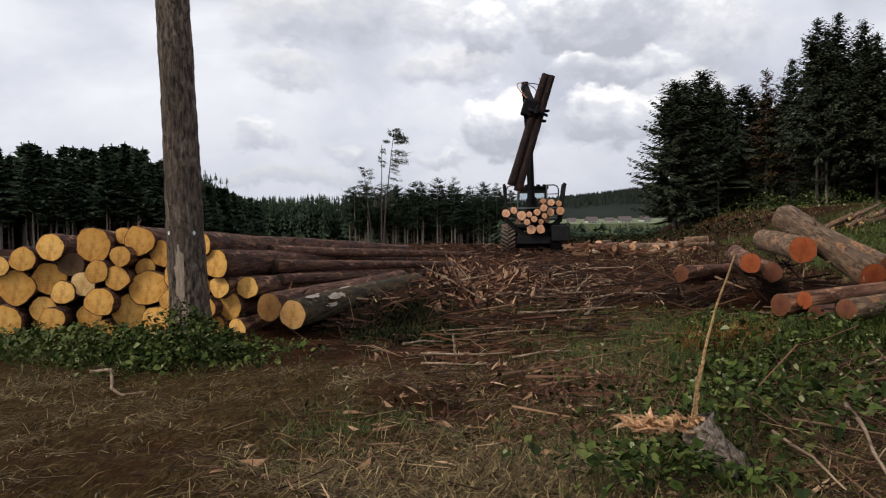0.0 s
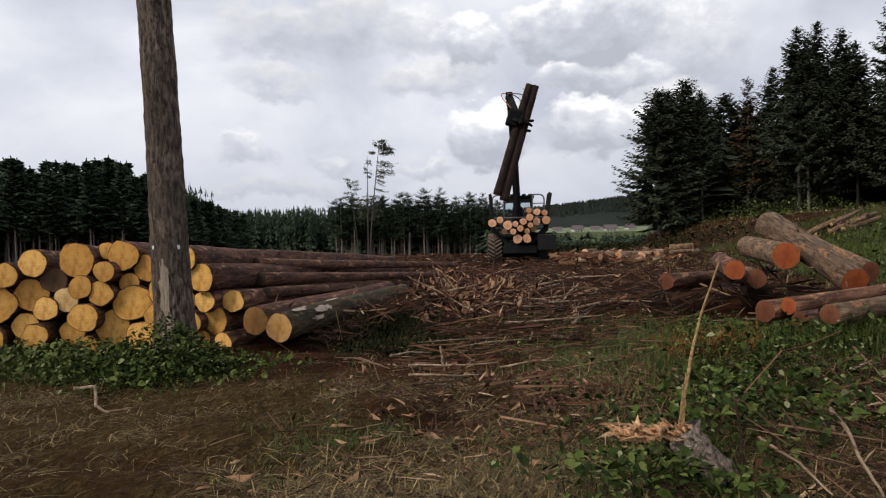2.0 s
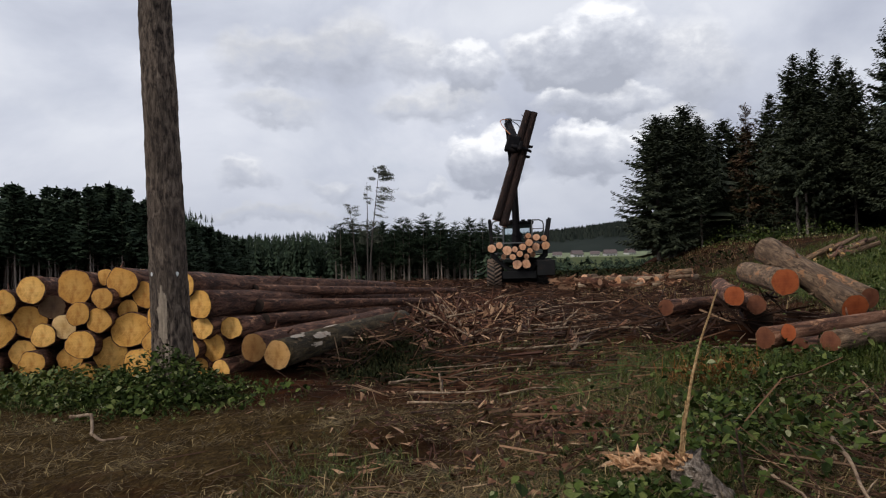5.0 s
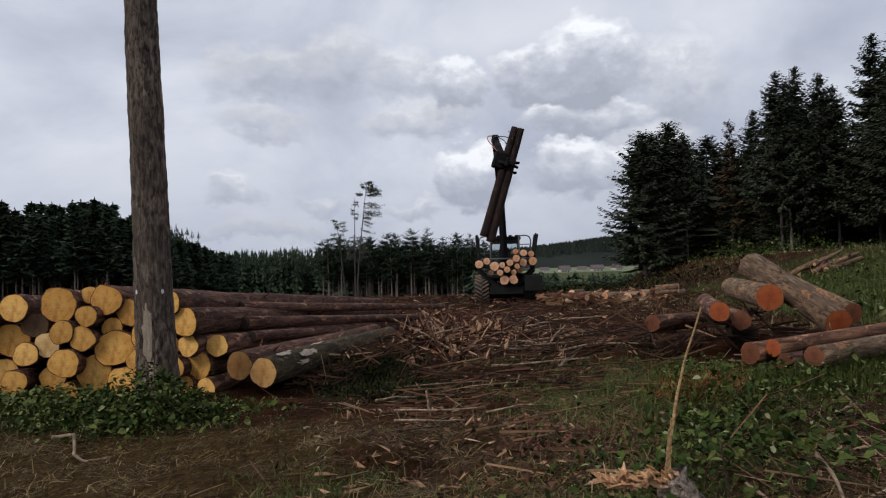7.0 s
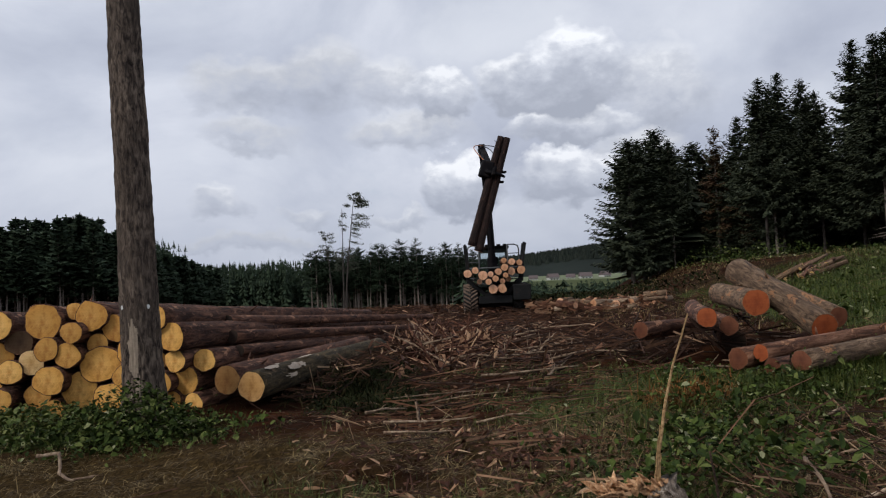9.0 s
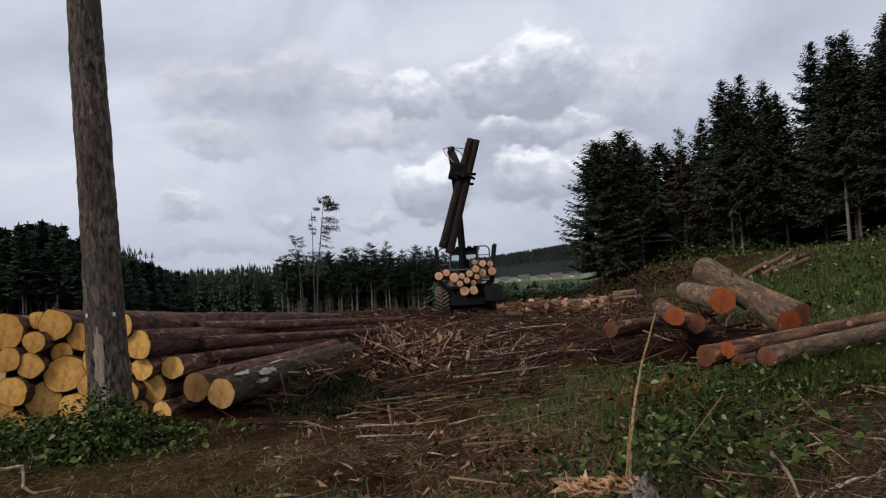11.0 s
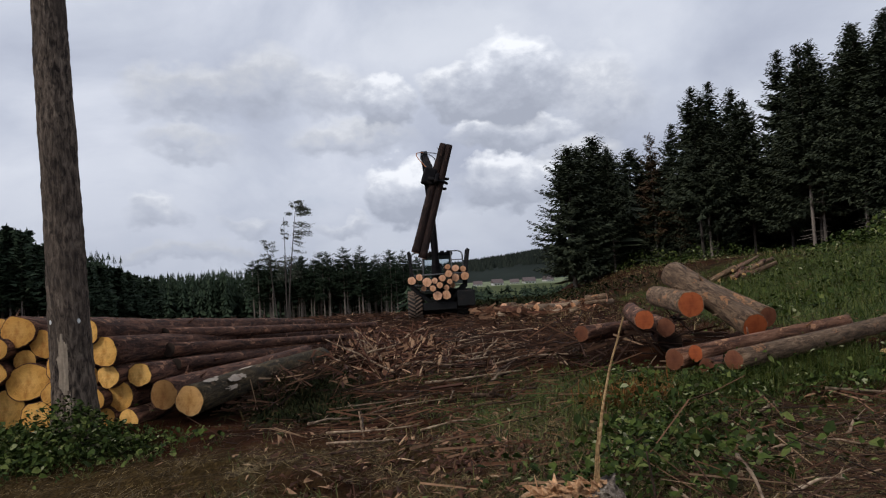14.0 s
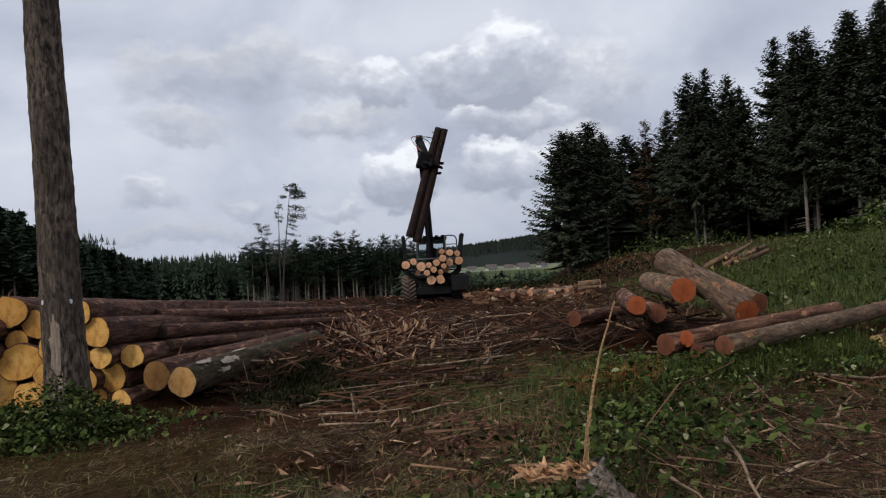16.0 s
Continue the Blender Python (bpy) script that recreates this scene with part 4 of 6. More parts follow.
def standing_trunk():
    """The big standing tree beside the log pile, bare as far up as it is seen."""
    base = tagged(new("spruce_tree"), "tall bare spruce trunk with furrowed grey-brown bark", "tree")
    base.matrix_world = Matrix.Translation((-3.79, 9.95, -0.05)) @ pose(0, 0, 0, 0.4, -1.55, 0)
    sides, steps, H = 96, 420, 13.0
    prof = lambda z: 0.226 - 0.0085 * z + 0.11 * math.exp(-z / 0.28)

    def surf(a, z, out=0.0):
        r = prof(z)
        q = Vector((math.cos(a) * 8, math.sin(a) * 8, z * 4.5))
        plate = noise.noise(q) + 0.6 * noise.noise(q * 2.2)
        flare = 0.05 * math.exp(-z / 0.3) * math.sin(a * 5 + 1)
        r = r + 0.015 * plate + flare + 0.008 * noise.noise(Vector((math.cos(a), math.sin(a), z * 0.6))) + out
        return Vector((r * math.cos(a), r * math.sin(a), z))

    bm = bmesh.new()
    rings = [[bm.verts.new(surf(2 * math.pi * k / sides, H * (j / steps) ** 1.5)) for k in range(sides)] for j in range(steps + 1)]
    for a, b in zip(rings, rings[1:]):
        for k in range(sides):
            bm.faces.new((a[k], a[(k + 1) % sides], b[(k + 1) % sides], b[k]))
    bm.faces.new(rings[-1])
    smooth(part("trunk", bm, M_BARK_TREE, base))

    def patch(name, a0, z0, wa, hz, m, label, ragged):
        bm = bmesh.new()
        n = 18
        grid = {}
        for i in range(n):
            for j in range(n * 2):
                u, v = i / (n - 1) * 2 - 1, j / (2 * n - 1) * 2 - 1
                if u * u + v * v < 0.75 + ragged * noise.noise(Vector((u * 2.2, v * 3, z0))):
                    grid[i, j] = bm.verts.new(surf(a0 + u * wa, z0 + v * hz, 0.005))
        for (i, j), v in grid.items():
            q = [grid.get(c) for c in ((i, j), (i + 1, j), (i + 1, j + 1), (i, j + 1))]
            if all(q):
                bm.faces.new(q)
        smooth(part(name, bm, m, base, label))

    patch("bark_scar", radians(-93), 0.98, 0.34, 0.40, M_BARE, "pale bare wood where bark was torn off", 0.7)
    patch("bark_scar", radians(-82), 0.45, 0.22, 0.22, M_BARE, "pale bare wood where bark was torn off", 0.7)
    patch("paint_mark", radians(-42), 1.46, 0.10, 0.035, M_PAINT, "small white paint mark", 0.2)
    patch("paint_mark", radians(-128), 1.47, 0.10, 0.03, M_PAINT, "small white paint mark", 0.2)


standing_trunk()


# ---- logs ----
def make_log(p0, p1, r0, r1, bark, cut, label, group, seed, sides=26, steps=26, ragged=0.07, stubs=0):
    """A log from its near end p0 to its far end p1: bark with two sawn ends."""
    p0, p1 = Vector(p0), Vector(p1)
    d = p1 - p0
    ob_m = Matrix.Translation(p0) @ d.to_track_quat("Y", "Z").to_matrix().to_4x4()
    L = d.length

    def edge(a, y):
        r = r0 + (r1 - r0) * y / L
        k = noise.noise(Vector((math.cos(a) * 0.9 + seed * 3.1, math.sin(a) * 0.9, y * 0.35 + seed)))
        k2 = noise.noise(Vector((math.cos(a) * 2.9 + seed, math.sin(a) * 2.9, y * 2.6)))
        flare = 0.10 * math.exp(-y / 0.35) * (0.4 + noise.noise(Vector((math.cos(a) * 1.6, math.sin(a) * 1.6, seed * 1.7))))
        r = r * (1 + ragged * 1.6 * k + (0.03 + 0.35 * ragged) * k2 + flare)
        bow = 0.012 * L * math.sin(math.pi * y / L) * math.sin(seed * 2.3)
        return Vector((r * math.cos(a) + bow, y, r * math.sin(a)))

    ang = [2 * math.pi * k / sides for k in range(sides)]
    bm = bmesh.new()
    rings = [[bm.verts.new(edge(a, L * j / steps)) for a in ang] for j in range(steps + 1)]
    for a, b in zip(rings, rings[1:]):
        for k in range(sides):
            bm.faces.new((a[k], b[k], b[(k + 1) % sides], a[(k + 1) % sides]))
    for ring, y in ((rings[0], 0.0), (rings[-1], L)):
        lip = [bm.verts.new(edge(a, y) * 0.955 + Vector((0, y * 0.045, 0))) for a in ang]
        for k in range(sides):
            n = (k + 1) % sides
            bm.faces.new((ring[k], ring[n], lip[n], lip[k]) if y == 0 else (ring[n], ring[k], lip[k], lip[n]))
    rs = random.Random(int(seed * 100))
    for k in range(stubs):
        a, y = rs.uniform(0, 6.28), rs.uniform(0.3, L * 0.95)
        c = edge(a, y)
        q = Vector((math.cos(a), 0.5, math.sin(a))) * rs.uniform(0.05, 0.14)
        tube(bm, [c * 0.98 + Vector((0, y * 0.02, 0)), c + q], [0.018, 0.008], 5)
    ob = smooth(part("log", bm, bark))
    ob.matrix_world = ob_m
    tagged(ob, label, "log", group)
    for name, y, flip in (("cut_face", 0.0, False), ("cut_face", L, True)):
        bm = bmesh.new()
        rim = [bm.verts.new(edge(a, y) * 0.955 + Vector((0, y * 0.045, 0))) for a in ang]
        mid = [bm.verts.new(edge(a, y) * 0.5 + Vector((0, y * 0.5 + (0.004 if flip else -0.004), 0))) for a in ang]
        c = bm.verts.new((0, y, 0))
        for k in range(sides):
            n = (k + 1) % sides
            q, t = (rim[k], rim[n], mid[n], mid[k]), (mid[k], mid[n], c)
            bm.faces.new(q[::-1] if flip else q)
            bm.faces.new(t[::-1] if flip else t)
        part(name, bm, cut, ob)
    return ob


UPPER = [(-6.04, 1.22, 0.16), (-5.49, 1.24, 0.21), (-5.14, 1.38, 0.10), (-4.87, 1.30, 0.19), (-6.41, 1.07, 0.15), (-5.82, 0.99, 0.15), (-5.05, 1.10, 0.13), (-4.57, 1.12, 0.16), (-3.98, 1.24, 0.16), (-4.26, 1.24, 0.15), (-3.74, 0.99, 0.17), (-4.80, 0.93, 0.13), (-6.73, 0.98, 0.13)]
MIDDLE = [(-6.15, 0.80, 0.20), (-5.38, 0.90, 0.14), (-5.66, 0.72, 0.15), (-5.11, 0.80, 0.15), (-4.73, 0.66, 0.235), (-6.55, 0.69, 0.22), (-5.91, 0.61, 0.15), (-6.79, 0.80, 0.14), (-3.73, 0.67, 0.13), (-3.37, 0.64, 0.14), (-4.26, 0.86, 0.20), (-4.02, 0.66, 0.14), (-4.34, 0.50, 0.16)]
LOWER = [(-6.25, 0.37, 0.17), (-5.35, 0.49, 0.18), (-5.06, 0.33, 0.22), (-6.00, 0.25, 0.15), (-5.60, 0.28, 0.16), (-6.67, 0.24, 0.20), (-6.45, 0.13, 0.10), (-5.85, 0.04, 0.11), (-3.63, 0.39, 0.17), (-3.92, 0.40, 0.13), (-3.84, 0.13, 0.13), (-3.50, 0.10, 0.12), (-4.62, 0.22, 0.18), (-4.20, 0.20, 0.17), (-5.33, 0.10, 0.12)]


def log_pile():
    grp = "logs of the big pile"
    n = 0
    for row, logs in enumerate((UPPER, MIDDLE, LOWER)):
        for x, z, r in logs:
            n += 1
            seed = n * 1.37
            slant = max(-0.24, min(0.24, 0.22 + 0.155 * (x + 3.6))) + 0.015 * math.sin(n * 2.1)
            L = (10.5 if row == 0 and x > -4.9 else 7.0 if row == 0 else 5.6) + 0.8 * math.sin(n * 1.7)
            y0 = 10.8 + 0.12 * math.sin(n * 3.3) + (0.25 if r < 0.115 else 0)
            if x > -3.45 and row == 1:
                L = 6.2
            tip = (x + slant * L, y0 + L, max(r + 0.02, z - (0.048, 0.045, 0.02)[row] * L + 0.02 * math.sin(n)))
            grey = n in (6,)
            pale = n in (16,)
            cut = M_CUT_GREY if grey else M_CUT_PALE if pale else M_CUT
            face = "weathered grey" if grey else "pale fresh" if pale else "yellow"
            size = "thick" if r > 0.185 else "thin" if r < 0.135 else "medium-thick"
            make_log((x, y0, z), tip, r * 1.09, r * 0.72, M_BARK_SPRUCE, cut, f"{size} spruce log with a {face} sawn end in the pile", grp, seed, stubs=4, ragged=0.13, steps=34)
    make_log((-3.02, 10.62, 0.41), (-1.75, 15.4, 0.42), 0.185, 0.14, M_BARK_SPRUCE, M_CUT_BROWN, "spruce log with a darkened sawn end beside the pile", grp, 71.3, stubs=3)
    mossy = make_log((-2.66, 10.45, 0.34), (-1.42, 15.1, 0.36), 0.185, 0.17, M_BARK_MOSS, M_CUT_TAN, "mossy log with flaking pale bark beside the pile", grp, 75.9)
    for a0, y0, wa, hy in ((1.25, 0.42, 0.42, 0.30), (0.75, 1.0, 0.36, 0.34), (1.5, 1.55, 0.2, 0.3), (0.2, 0.75, 0.2, 0.22)):
        bm = bmesh.new()
        grid = {}
        for i in range(14):
            for j in range(22):
                u, v = i / 6.5 - 1, j / 10.5 - 1
                if u * u + v * v < 0.62 + 0.85 * noise.noise(Vector((u * 2.4 + a0 * 5, v * 2.4, y0))):
                    a, y = a0 + u * wa, y0 + v * hy
                    grid[i, j] = bm.verts.new((0.203 * math.cos(a), y, 0.203 * math.sin(a)))
        for (i, j) in list(grid):
            q = [grid.get(c) for c in ((i, j), (i, j + 1), (i + 1, j + 1), (i + 1, j))]
            if all(q):
                bm.faces.new(q)
        part("peeled_patch", bm, M_PEEL, mossy, "pale patch where bark has peeled")
    # thinner ones lying behind, their tops run out towards the slash
    make_log((-3.10, 11.5, 0.70), (-1.1, 19.4, 0.22), 0.085, 0.07, M_BARK_SPRUCE, M_DARK_END, "long thin spruce log lying across the pile", grp, 78.1, stubs=5)
    make_log((-3.3, 11.9, 0.88), (-0.7, 20.4, 0.36), 0.095, 0.07, M_BARK_SPRUCE, M_DARK_END, "long thin spruce log lying across the pile", grp, 79.4, stubs=5)
    make_log((-3.5, 12.4, 1.08), (-0.5, 21.8, 0.55), 0.095, 0.07, M_BARK_SPRUCE, M_DARK_END, "long thin spruce log lying across the pile", grp, 80.9, stubs=5)
    # bearers under the stack
    make_log((-7.4, 12.4, -0.02), (-2.2, 12.2, 0.05), 0.10, 0.09, M_BARK_SPRUCE, M_CUT_GREY, "bearer log lying under the pile", grp, 85.0)
    make_log((-6.6, 14.8, -0.02), (-1.2, 14.5, 0.1), 0.10, 0.09, M_BARK_SPRUCE, M_CUT_GREY, "bearer log lying under the pile", grp, 86.0)


log_pile()


def right_pile():
    grp = "reddish logs of the small pile"
    lab = "grey-brown log with a reddish orange sawn end"
    make_log((4.74, 10.6, 0.75), (4.62, 12.9, 1.50), 0.175, 0.215, M_BARK_GREY, M_CUT_RED, "thick grey-barked log leaning over the small pile", grp, 3.1, ragged=0.04, stubs=3)
    make_log((5.17, 11.05, 0.83), (5.0, 13.4, 1.40), 0.14, 0.17, M_BARK_GREY, M_CUT_DULL, "grey-barked log leaning beside a thicker one", grp, 4.6, ragged=0.05)
    make_log((4.18, 11.3, 1.07), (4.72, 14.0, 1.12), 0.18, 0.18, M_BARK_GREY, M_CUT_RED, lab, grp, 5.9, ragged=0.05)
    make_log((3.44, 11.2, 0.90), (3.96, 13.2, 0.93), 0.135, 0.135, M_BARK_SPRUCE, M_CUT_RED, lab, grp, 7.7, ragged=0.05)
    make_log((3.86, 11.5, 0.745), (4.4, 14.2, 0.72), 0.125, 0.15, M_BARK_SPRUCE, M_CUT_DULL, lab, grp, 8.8)
    make_log((2.87, 12.5, 0.66), (4.0, 13.6, 0.6), 0.125, 0.14, M_BARK_SPRUCE, M_CUT_DULL, lab, grp, 9.7)
    make_log((4.4, 12.7, 0.42), (4.9, 14.4, 0.46), 0.2, 0.2, M_BARK_SPRUCE, M_DARK_END, lab, grp, 10.9)
    low = "slender log lying low in the grass"
    make_log((3.44, 9.6, 0.575), (6.4, 11.15, 0.68), 0.098, 0.10, M_BARK_RED, M_CUT_RED, "slender reddish log lying low in the grass", grp, 12.3, ragged=0.05, stubs=4)
    make_log((3.24, 9.75, 0.50), (6.0, 11.4, 0.56), 0.125, 0.11, M_BARK_RED, M_CUT_DULL, "reddish log lying low in the grass", grp, 13.8)
    make_log((3.76, 9.3, 0.50), (7.6, 11.65, 0.62), 0.115, 0.12, M_BARK_GREY, M_CUT_DULL, low, grp, 14.2, ragged=0.05)
    make_log((3.48, 9.4, 0.43), (5.8, 10.9, 0.42), 0.10, 0.10, M_BARK_SPRUCE, M_CUT_DULL, low, grp, 15.1)
    make_log((3.8, 10.1, 0.14), (6.4, 11.5, 0.30), 0.13, 0.13, M_BARK_SPRUCE, M_DARK_END, low, grp, 16.1)


right_pile()


# ---- forwarder ----
RIG = pose(2.30, 33.35, -0.02, rz=-4.0)
RIG_IN = RIG.inverted()


def here(x, y, z):
    """A place of the world in the machine's own frame."""
    return RIG_IN @ Vector((x, y, z))


def wheel(base, x, y, lug, R=0.66, W=0.68):
    bm = bmesh.new()
    prof = [(-W / 2 * 0.82, R * 0.55), (-W / 2, R * 0.72), (-W / 2 * 0.97, R * 0.88), (-W / 2 * 0.8, R * 0.94), (0, R * 0.96), (W / 2 * 0.8, R * 0.94), (W / 2 * 0.97, R * 0.88), (W / 2, R * 0.72), (W / 2 * 0.82, R * 0.55)]
    n = 36
    rings = [[bm.verts.new((x + px, y + r * math.cos(2 * math.pi * k / n), R + r * math.sin(2 * math.pi * k / n))) for k in range(n)] for px, r in prof]
    for a, b in zip(rings, rings[1:]):
        for k in range(n):
            bm.faces.new((a[k], a[(k + 1) % n], b[(k + 1) % n], b[k]))
    tyre = smooth(part("tyre", bm, M_RUBBER, base, "big muddy rubber tyre"))
    bm = bmesh.new()
    for k in range(22):
        for side in (-1, 1):
            a = 2 * math.pi * (k + (0.5 if side > 0 else 0)) / 22
            m = Matrix.Translation((x, y, R)) @ Matrix.Rotation(a, 4, "X") @ Matrix.Translation((side * W * 0.24, 0, R * 0.965)) @ Matrix.Rotation(side * radians(32), 4, "Z")
            bmesh.ops.create_cube(bm, size=1, matrix=m @ Matrix.Diagonal((W * 0.52, 0.065, 0.07, 1)))
    part("tread", bm, lug, tyre, "chevron tread of the tyre")
    bm = bmesh.new()
    for s in (-1, 1):
        tube(bm, [(x + s * W * 0.30, y, R), (x + s * W * 0.38, y, R)], [R * 0.56, R * 0.5], 20)
        tube(bm, [(x + s * W * 0.38, y, R), (x + s * W * 0.44, y, R)], [0.16, 0.13], 12)
    part("rim", bm, M_GREEN, tyre)


def forwarder():
    base = tagged(new("forwarder"), "dark forwarder loaded with logs, its crane raised", "forestry machine")
    base.matrix_world = RIG
    for y in (0.95, 2.35, 6.2, 7.6):
        for x in (-1.12, 1.12):
            # right-hand treads take the dark rubber to stand for shade on that side
            wheel(base, x, y, M_LUG if x < 0 else M_RUBBER)
    bm = bmesh.new()
    for s in (-1, 1):
        box(bm, (s * 0.32, 2.7, 0.78), (0.2, 5.0, 0.26), bevel=0.02)
        box(bm, (s * 0.82, 1.65, 0.66), (0.2, 1.9, 0.34), bevel=0.05)
    for y in (0.28, 1.65, 3.9):
        box(bm, (0, y, 0.72), (0.9, 0.16, 0.3), bevel=0.02)
    box(bm, (0, 0.16, 0.62), (1.5, 0.06, 0.34), bevel=0.02)
    part("rear_frame", bm, M_STEEL, base)
    # plain dark box added to cover the right rear wheel
    bm = bmesh.new()
    box(bm, (1.18, 0.02, 0.92), (0.78, 0.34, 0.7), bevel=0.04)
    part("rear_box", bm, M_STEEL, base, "plain black box before the right rear wheel")
    bm = bmesh.new()
    box(bm, (0, 1.3, 0.48), (1.7, 0.3, 0.5), bevel=0.05)
    box(bm, (0, 2.2, 0.45), (1.7, 0.3, 0.45), bevel=0.05)
    part("axle", bm, M_STEEL, base)
    for y in (0.4, 1.7, 3.1):
        bm = bmesh.new()
        bar(bm, (-0.5, y, 0.86), (0.5, y, 0.86), 0.16, 0.14, 0.01)
        for s in (-1, 1):
            bar(bm, (s * 0.48, y, 0.86), (s * 1.22, y, 1.50), 0.15, 0.16, 0.01)
        part("bunk", bm, M_STEEL, base)
        for s in (-1, 1):
            bm = bmesh.new()
            tilt = 0.10 if s < 0 else 0.22
            top = 3.06 if y < 1 else 3.16
            bar(bm, (s * 1.22, y, 1.42), (s * (1.22 + tilt * 0.3), y, 2.2), 0.13, 0.11, 0.015)
            bar(bm, (s * (1.22 + tilt * 0.3), y, 2.2), (s * (1.22 + tilt), y, top + 0.06), 0.10, 0.09, 0.015)
            part("stake", bm, M_STEEL, base)
    # headboard of bent tubes
    bm = bmesh.new()
    y = 4.35
    for s in (-1, 1):
        tube(bm, [(s * 1.30, y, 1.2), (s * 1.30, y, 3.02), (s * 1.24, y, 3.18), (s * 1.08, y, 3.25), (s * 0.72, y, 3.25)], 0.035, 8)
        tube(bm, [(s * 0.72, y, 3.25), (s * 0.72, y, 1.2)], 0.03, 8)
        for z in (1.6, 2.0, 2.4, 2.8):
            tube(bm, [(s * 1.30, y, z), (s * 0.72, y, z)], 0.024, 6)
    for z in (1.3, 2.1):
        tube(bm, [(-1.3, y, z), (1.3, y, z)], 0.04, 8)
    smooth(part("headboard", bm, M_TUBE, base, "grey tubular load guard"))
    # cab
    bm = bmesh.new()
    box(bm, (0, 5.75, 1.45), (1.62, 1.7, 0.7), bevel=0.06)
    for sx in (-1, 1):
        for yy in (4.98, 6.5):
            bar(bm, (sx * 0.76, yy, 1.75), (sx * 0.70, yy, 3.08), 0.17, 0.12, 0.02)
    bar(bm, (-0.1, 4.97, 1.75), (-0.1, 4.97, 3.08), 0.2, 0.08, 0.02)
    box(bm, (0, 4.97, 2.98), (1.5, 0.08, 0.22), bevel=0.02)
    bar(bm, (0, 6.5, 1.75), (0, 6.5, 3.08), 0.05, 0.05, 0.01)
    part("cab", bm, M_GREEN, base)
    bm = bmesh.new()
    box(bm, (0, 5.8, 1.95), (0.55, 0.5, 0.14), bevel=0.04)
    box(bm, (0, 6.05, 2.32), (0.5, 0.12, 0.75), bevel=0.05)
    part("seat", bm, M_STEEL, base)
    bm = bmesh.new()
    box(bm, (0, 5.74, 3.16), (1.66, 1.85, 0.16), bevel=0.05)
    part("cab_roof", bm, M_STEEL, base)
    for s in (-1, 1):
        for yy in (4.96, 6.5):
            bm = bmesh.new()
            box(bm, (s * 0.375, yy, 2.42), (0.66, 0.012, 1.26))
            pane = part("cab_window", bm, M_GLASS, base, "pale cab window pane")
            pane.visible_shadow = False
        bm = bmesh.new()
        box(bm, (s * 0.755, 5.74, 2.42), (0.012, 1.36, 1.26))
        pane = part("cab_window", bm, M_GLASS, base, "pale cab window pane")
        pane.visible_shadow = False
        for q in (0.3, 0.62):
            bm = bmesh.new()
            box(bm, (s * q, 4.82, 3.25), (0.2, 0.1, 0.12), bevel=0.02)
            part("work_light", bm, M_STEEL, base)
    bm = bmesh.new()
    box(bm, (0, 7.6, 1.4), (1.5, 2.0, 0.95), bevel=0.12)
    part("engine_hood", bm, M_GREEN, base)
    for s in (-1, 1):
        bm = bmesh.new()
        box(bm, (s * 1.12, 6.9, 1.5), (0.72, 2.9, 0.06), bevel=0.02)
        part("mudguard", bm, M_STEEL, base)
    bm = bmesh.new()
    box(bm, (0.55, 4.0, 0.95), (1.3, 0.5, 0.8), bevel=0.04)
    box(bm, (1.25, 4.0, 0.72), (0.75, 0.7, 0.55), bevel=0.04)
    part("tank", bm, M_STEEL, base)
    # crane
    foot, knee, elbow, jib_end = here(2.56, 38.0, 3.16), here(2.44, 37.5, 5.3), here(2.22, 36.6, 7.75), here(2.44, 34.75, 6.65)
    bm = bmesh.new()
    tube(bm, [foot - Vector((0, 0, 1.9)), foot - Vector((0, 0, 0.6)), foot - Vector((0, 0, 0.55)), foot], [0.26, 0.24, 0.2, 0.17], 16)
    box(bm, foot + Vector((0, 0, 0.02)), (0.34, 0.4, 0.3), bevel=0.04)
    part("crane_post", bm, M_BOOM, base)
    bm = bmesh.new()
    bar(bm, foot, knee, 0.32, 0.38, 0.03)
    bar(bm, knee - (knee - foot) * 0.02, elbow, 0.28, 0.34, 0.03)
    box(bm, knee, (0.28, 0.34, 0.3), bevel=0.05)
    boom = part("inner_boom", bm, M_BOOM, base)
    bm = bmesh.new()
    tube(bm, [foot + Vector((0.02, -0.28, -0.7)), foot.lerp(knee, 0.55) + Vector((0, -0.24, 0))], 0.085, 12)
    part("lift_cylinder", bm, M_BOOM, boom)
    bm = bmesh.new()
    tube(bm, [foot.lerp(knee, 0.5) + Vector((0, -0.24, 0)), foot.lerp(knee, 0.82) + Vector((0, -0.16, 0))], 0.045, 10)
    part("piston_rod", bm, M_CHROME, boom)
    head = elbow + Vector((-0.02, 0.12, 0.25))
    bm = bmesh.new()
    bar(bm, head, jib_end, 0.26, 0.30, 0.03)
    box(bm, elbow, (0.34, 0.32, 0.5), bevel=0.06)
    box(bm, head, (0.34, 0.3, 0.42), bevel=0.06)
    jib = part("outer_boom", bm, M_BOOM, base)
    bm = bmesh.new()
    tube(bm, [elbow + Vector((0.02, 0, -0.5)), elbow.lerp(jib_end, 0.55) + Vector((0, 0, -0.24))], 0.06, 10)
    part("jib_cylinder", bm, M_BOOM, jib)
    for k, m in enumerate((M_HOSE, M_HOSE, M_HOSE, M_HOSE_RED)):
        bm = bmesh.new()
        side = 0.14 + 0.09 * k
        out = (0.30 + 0.1 * k) * (-1 if k % 2 else 1)
        a, b = head + Vector((0.05, -0.1, 0.1)), jib_end + Vector((0.05, 0.2, 0.1))
        pts = []
        for i in range(13):
            t = i / 12
            pts.append(a.lerp(b, t) + Vector((out * math.sin(math.pi * t), -0.1, side * math.sin(math.pi * t))))
        tube(bm, pts, 0.022, 6)
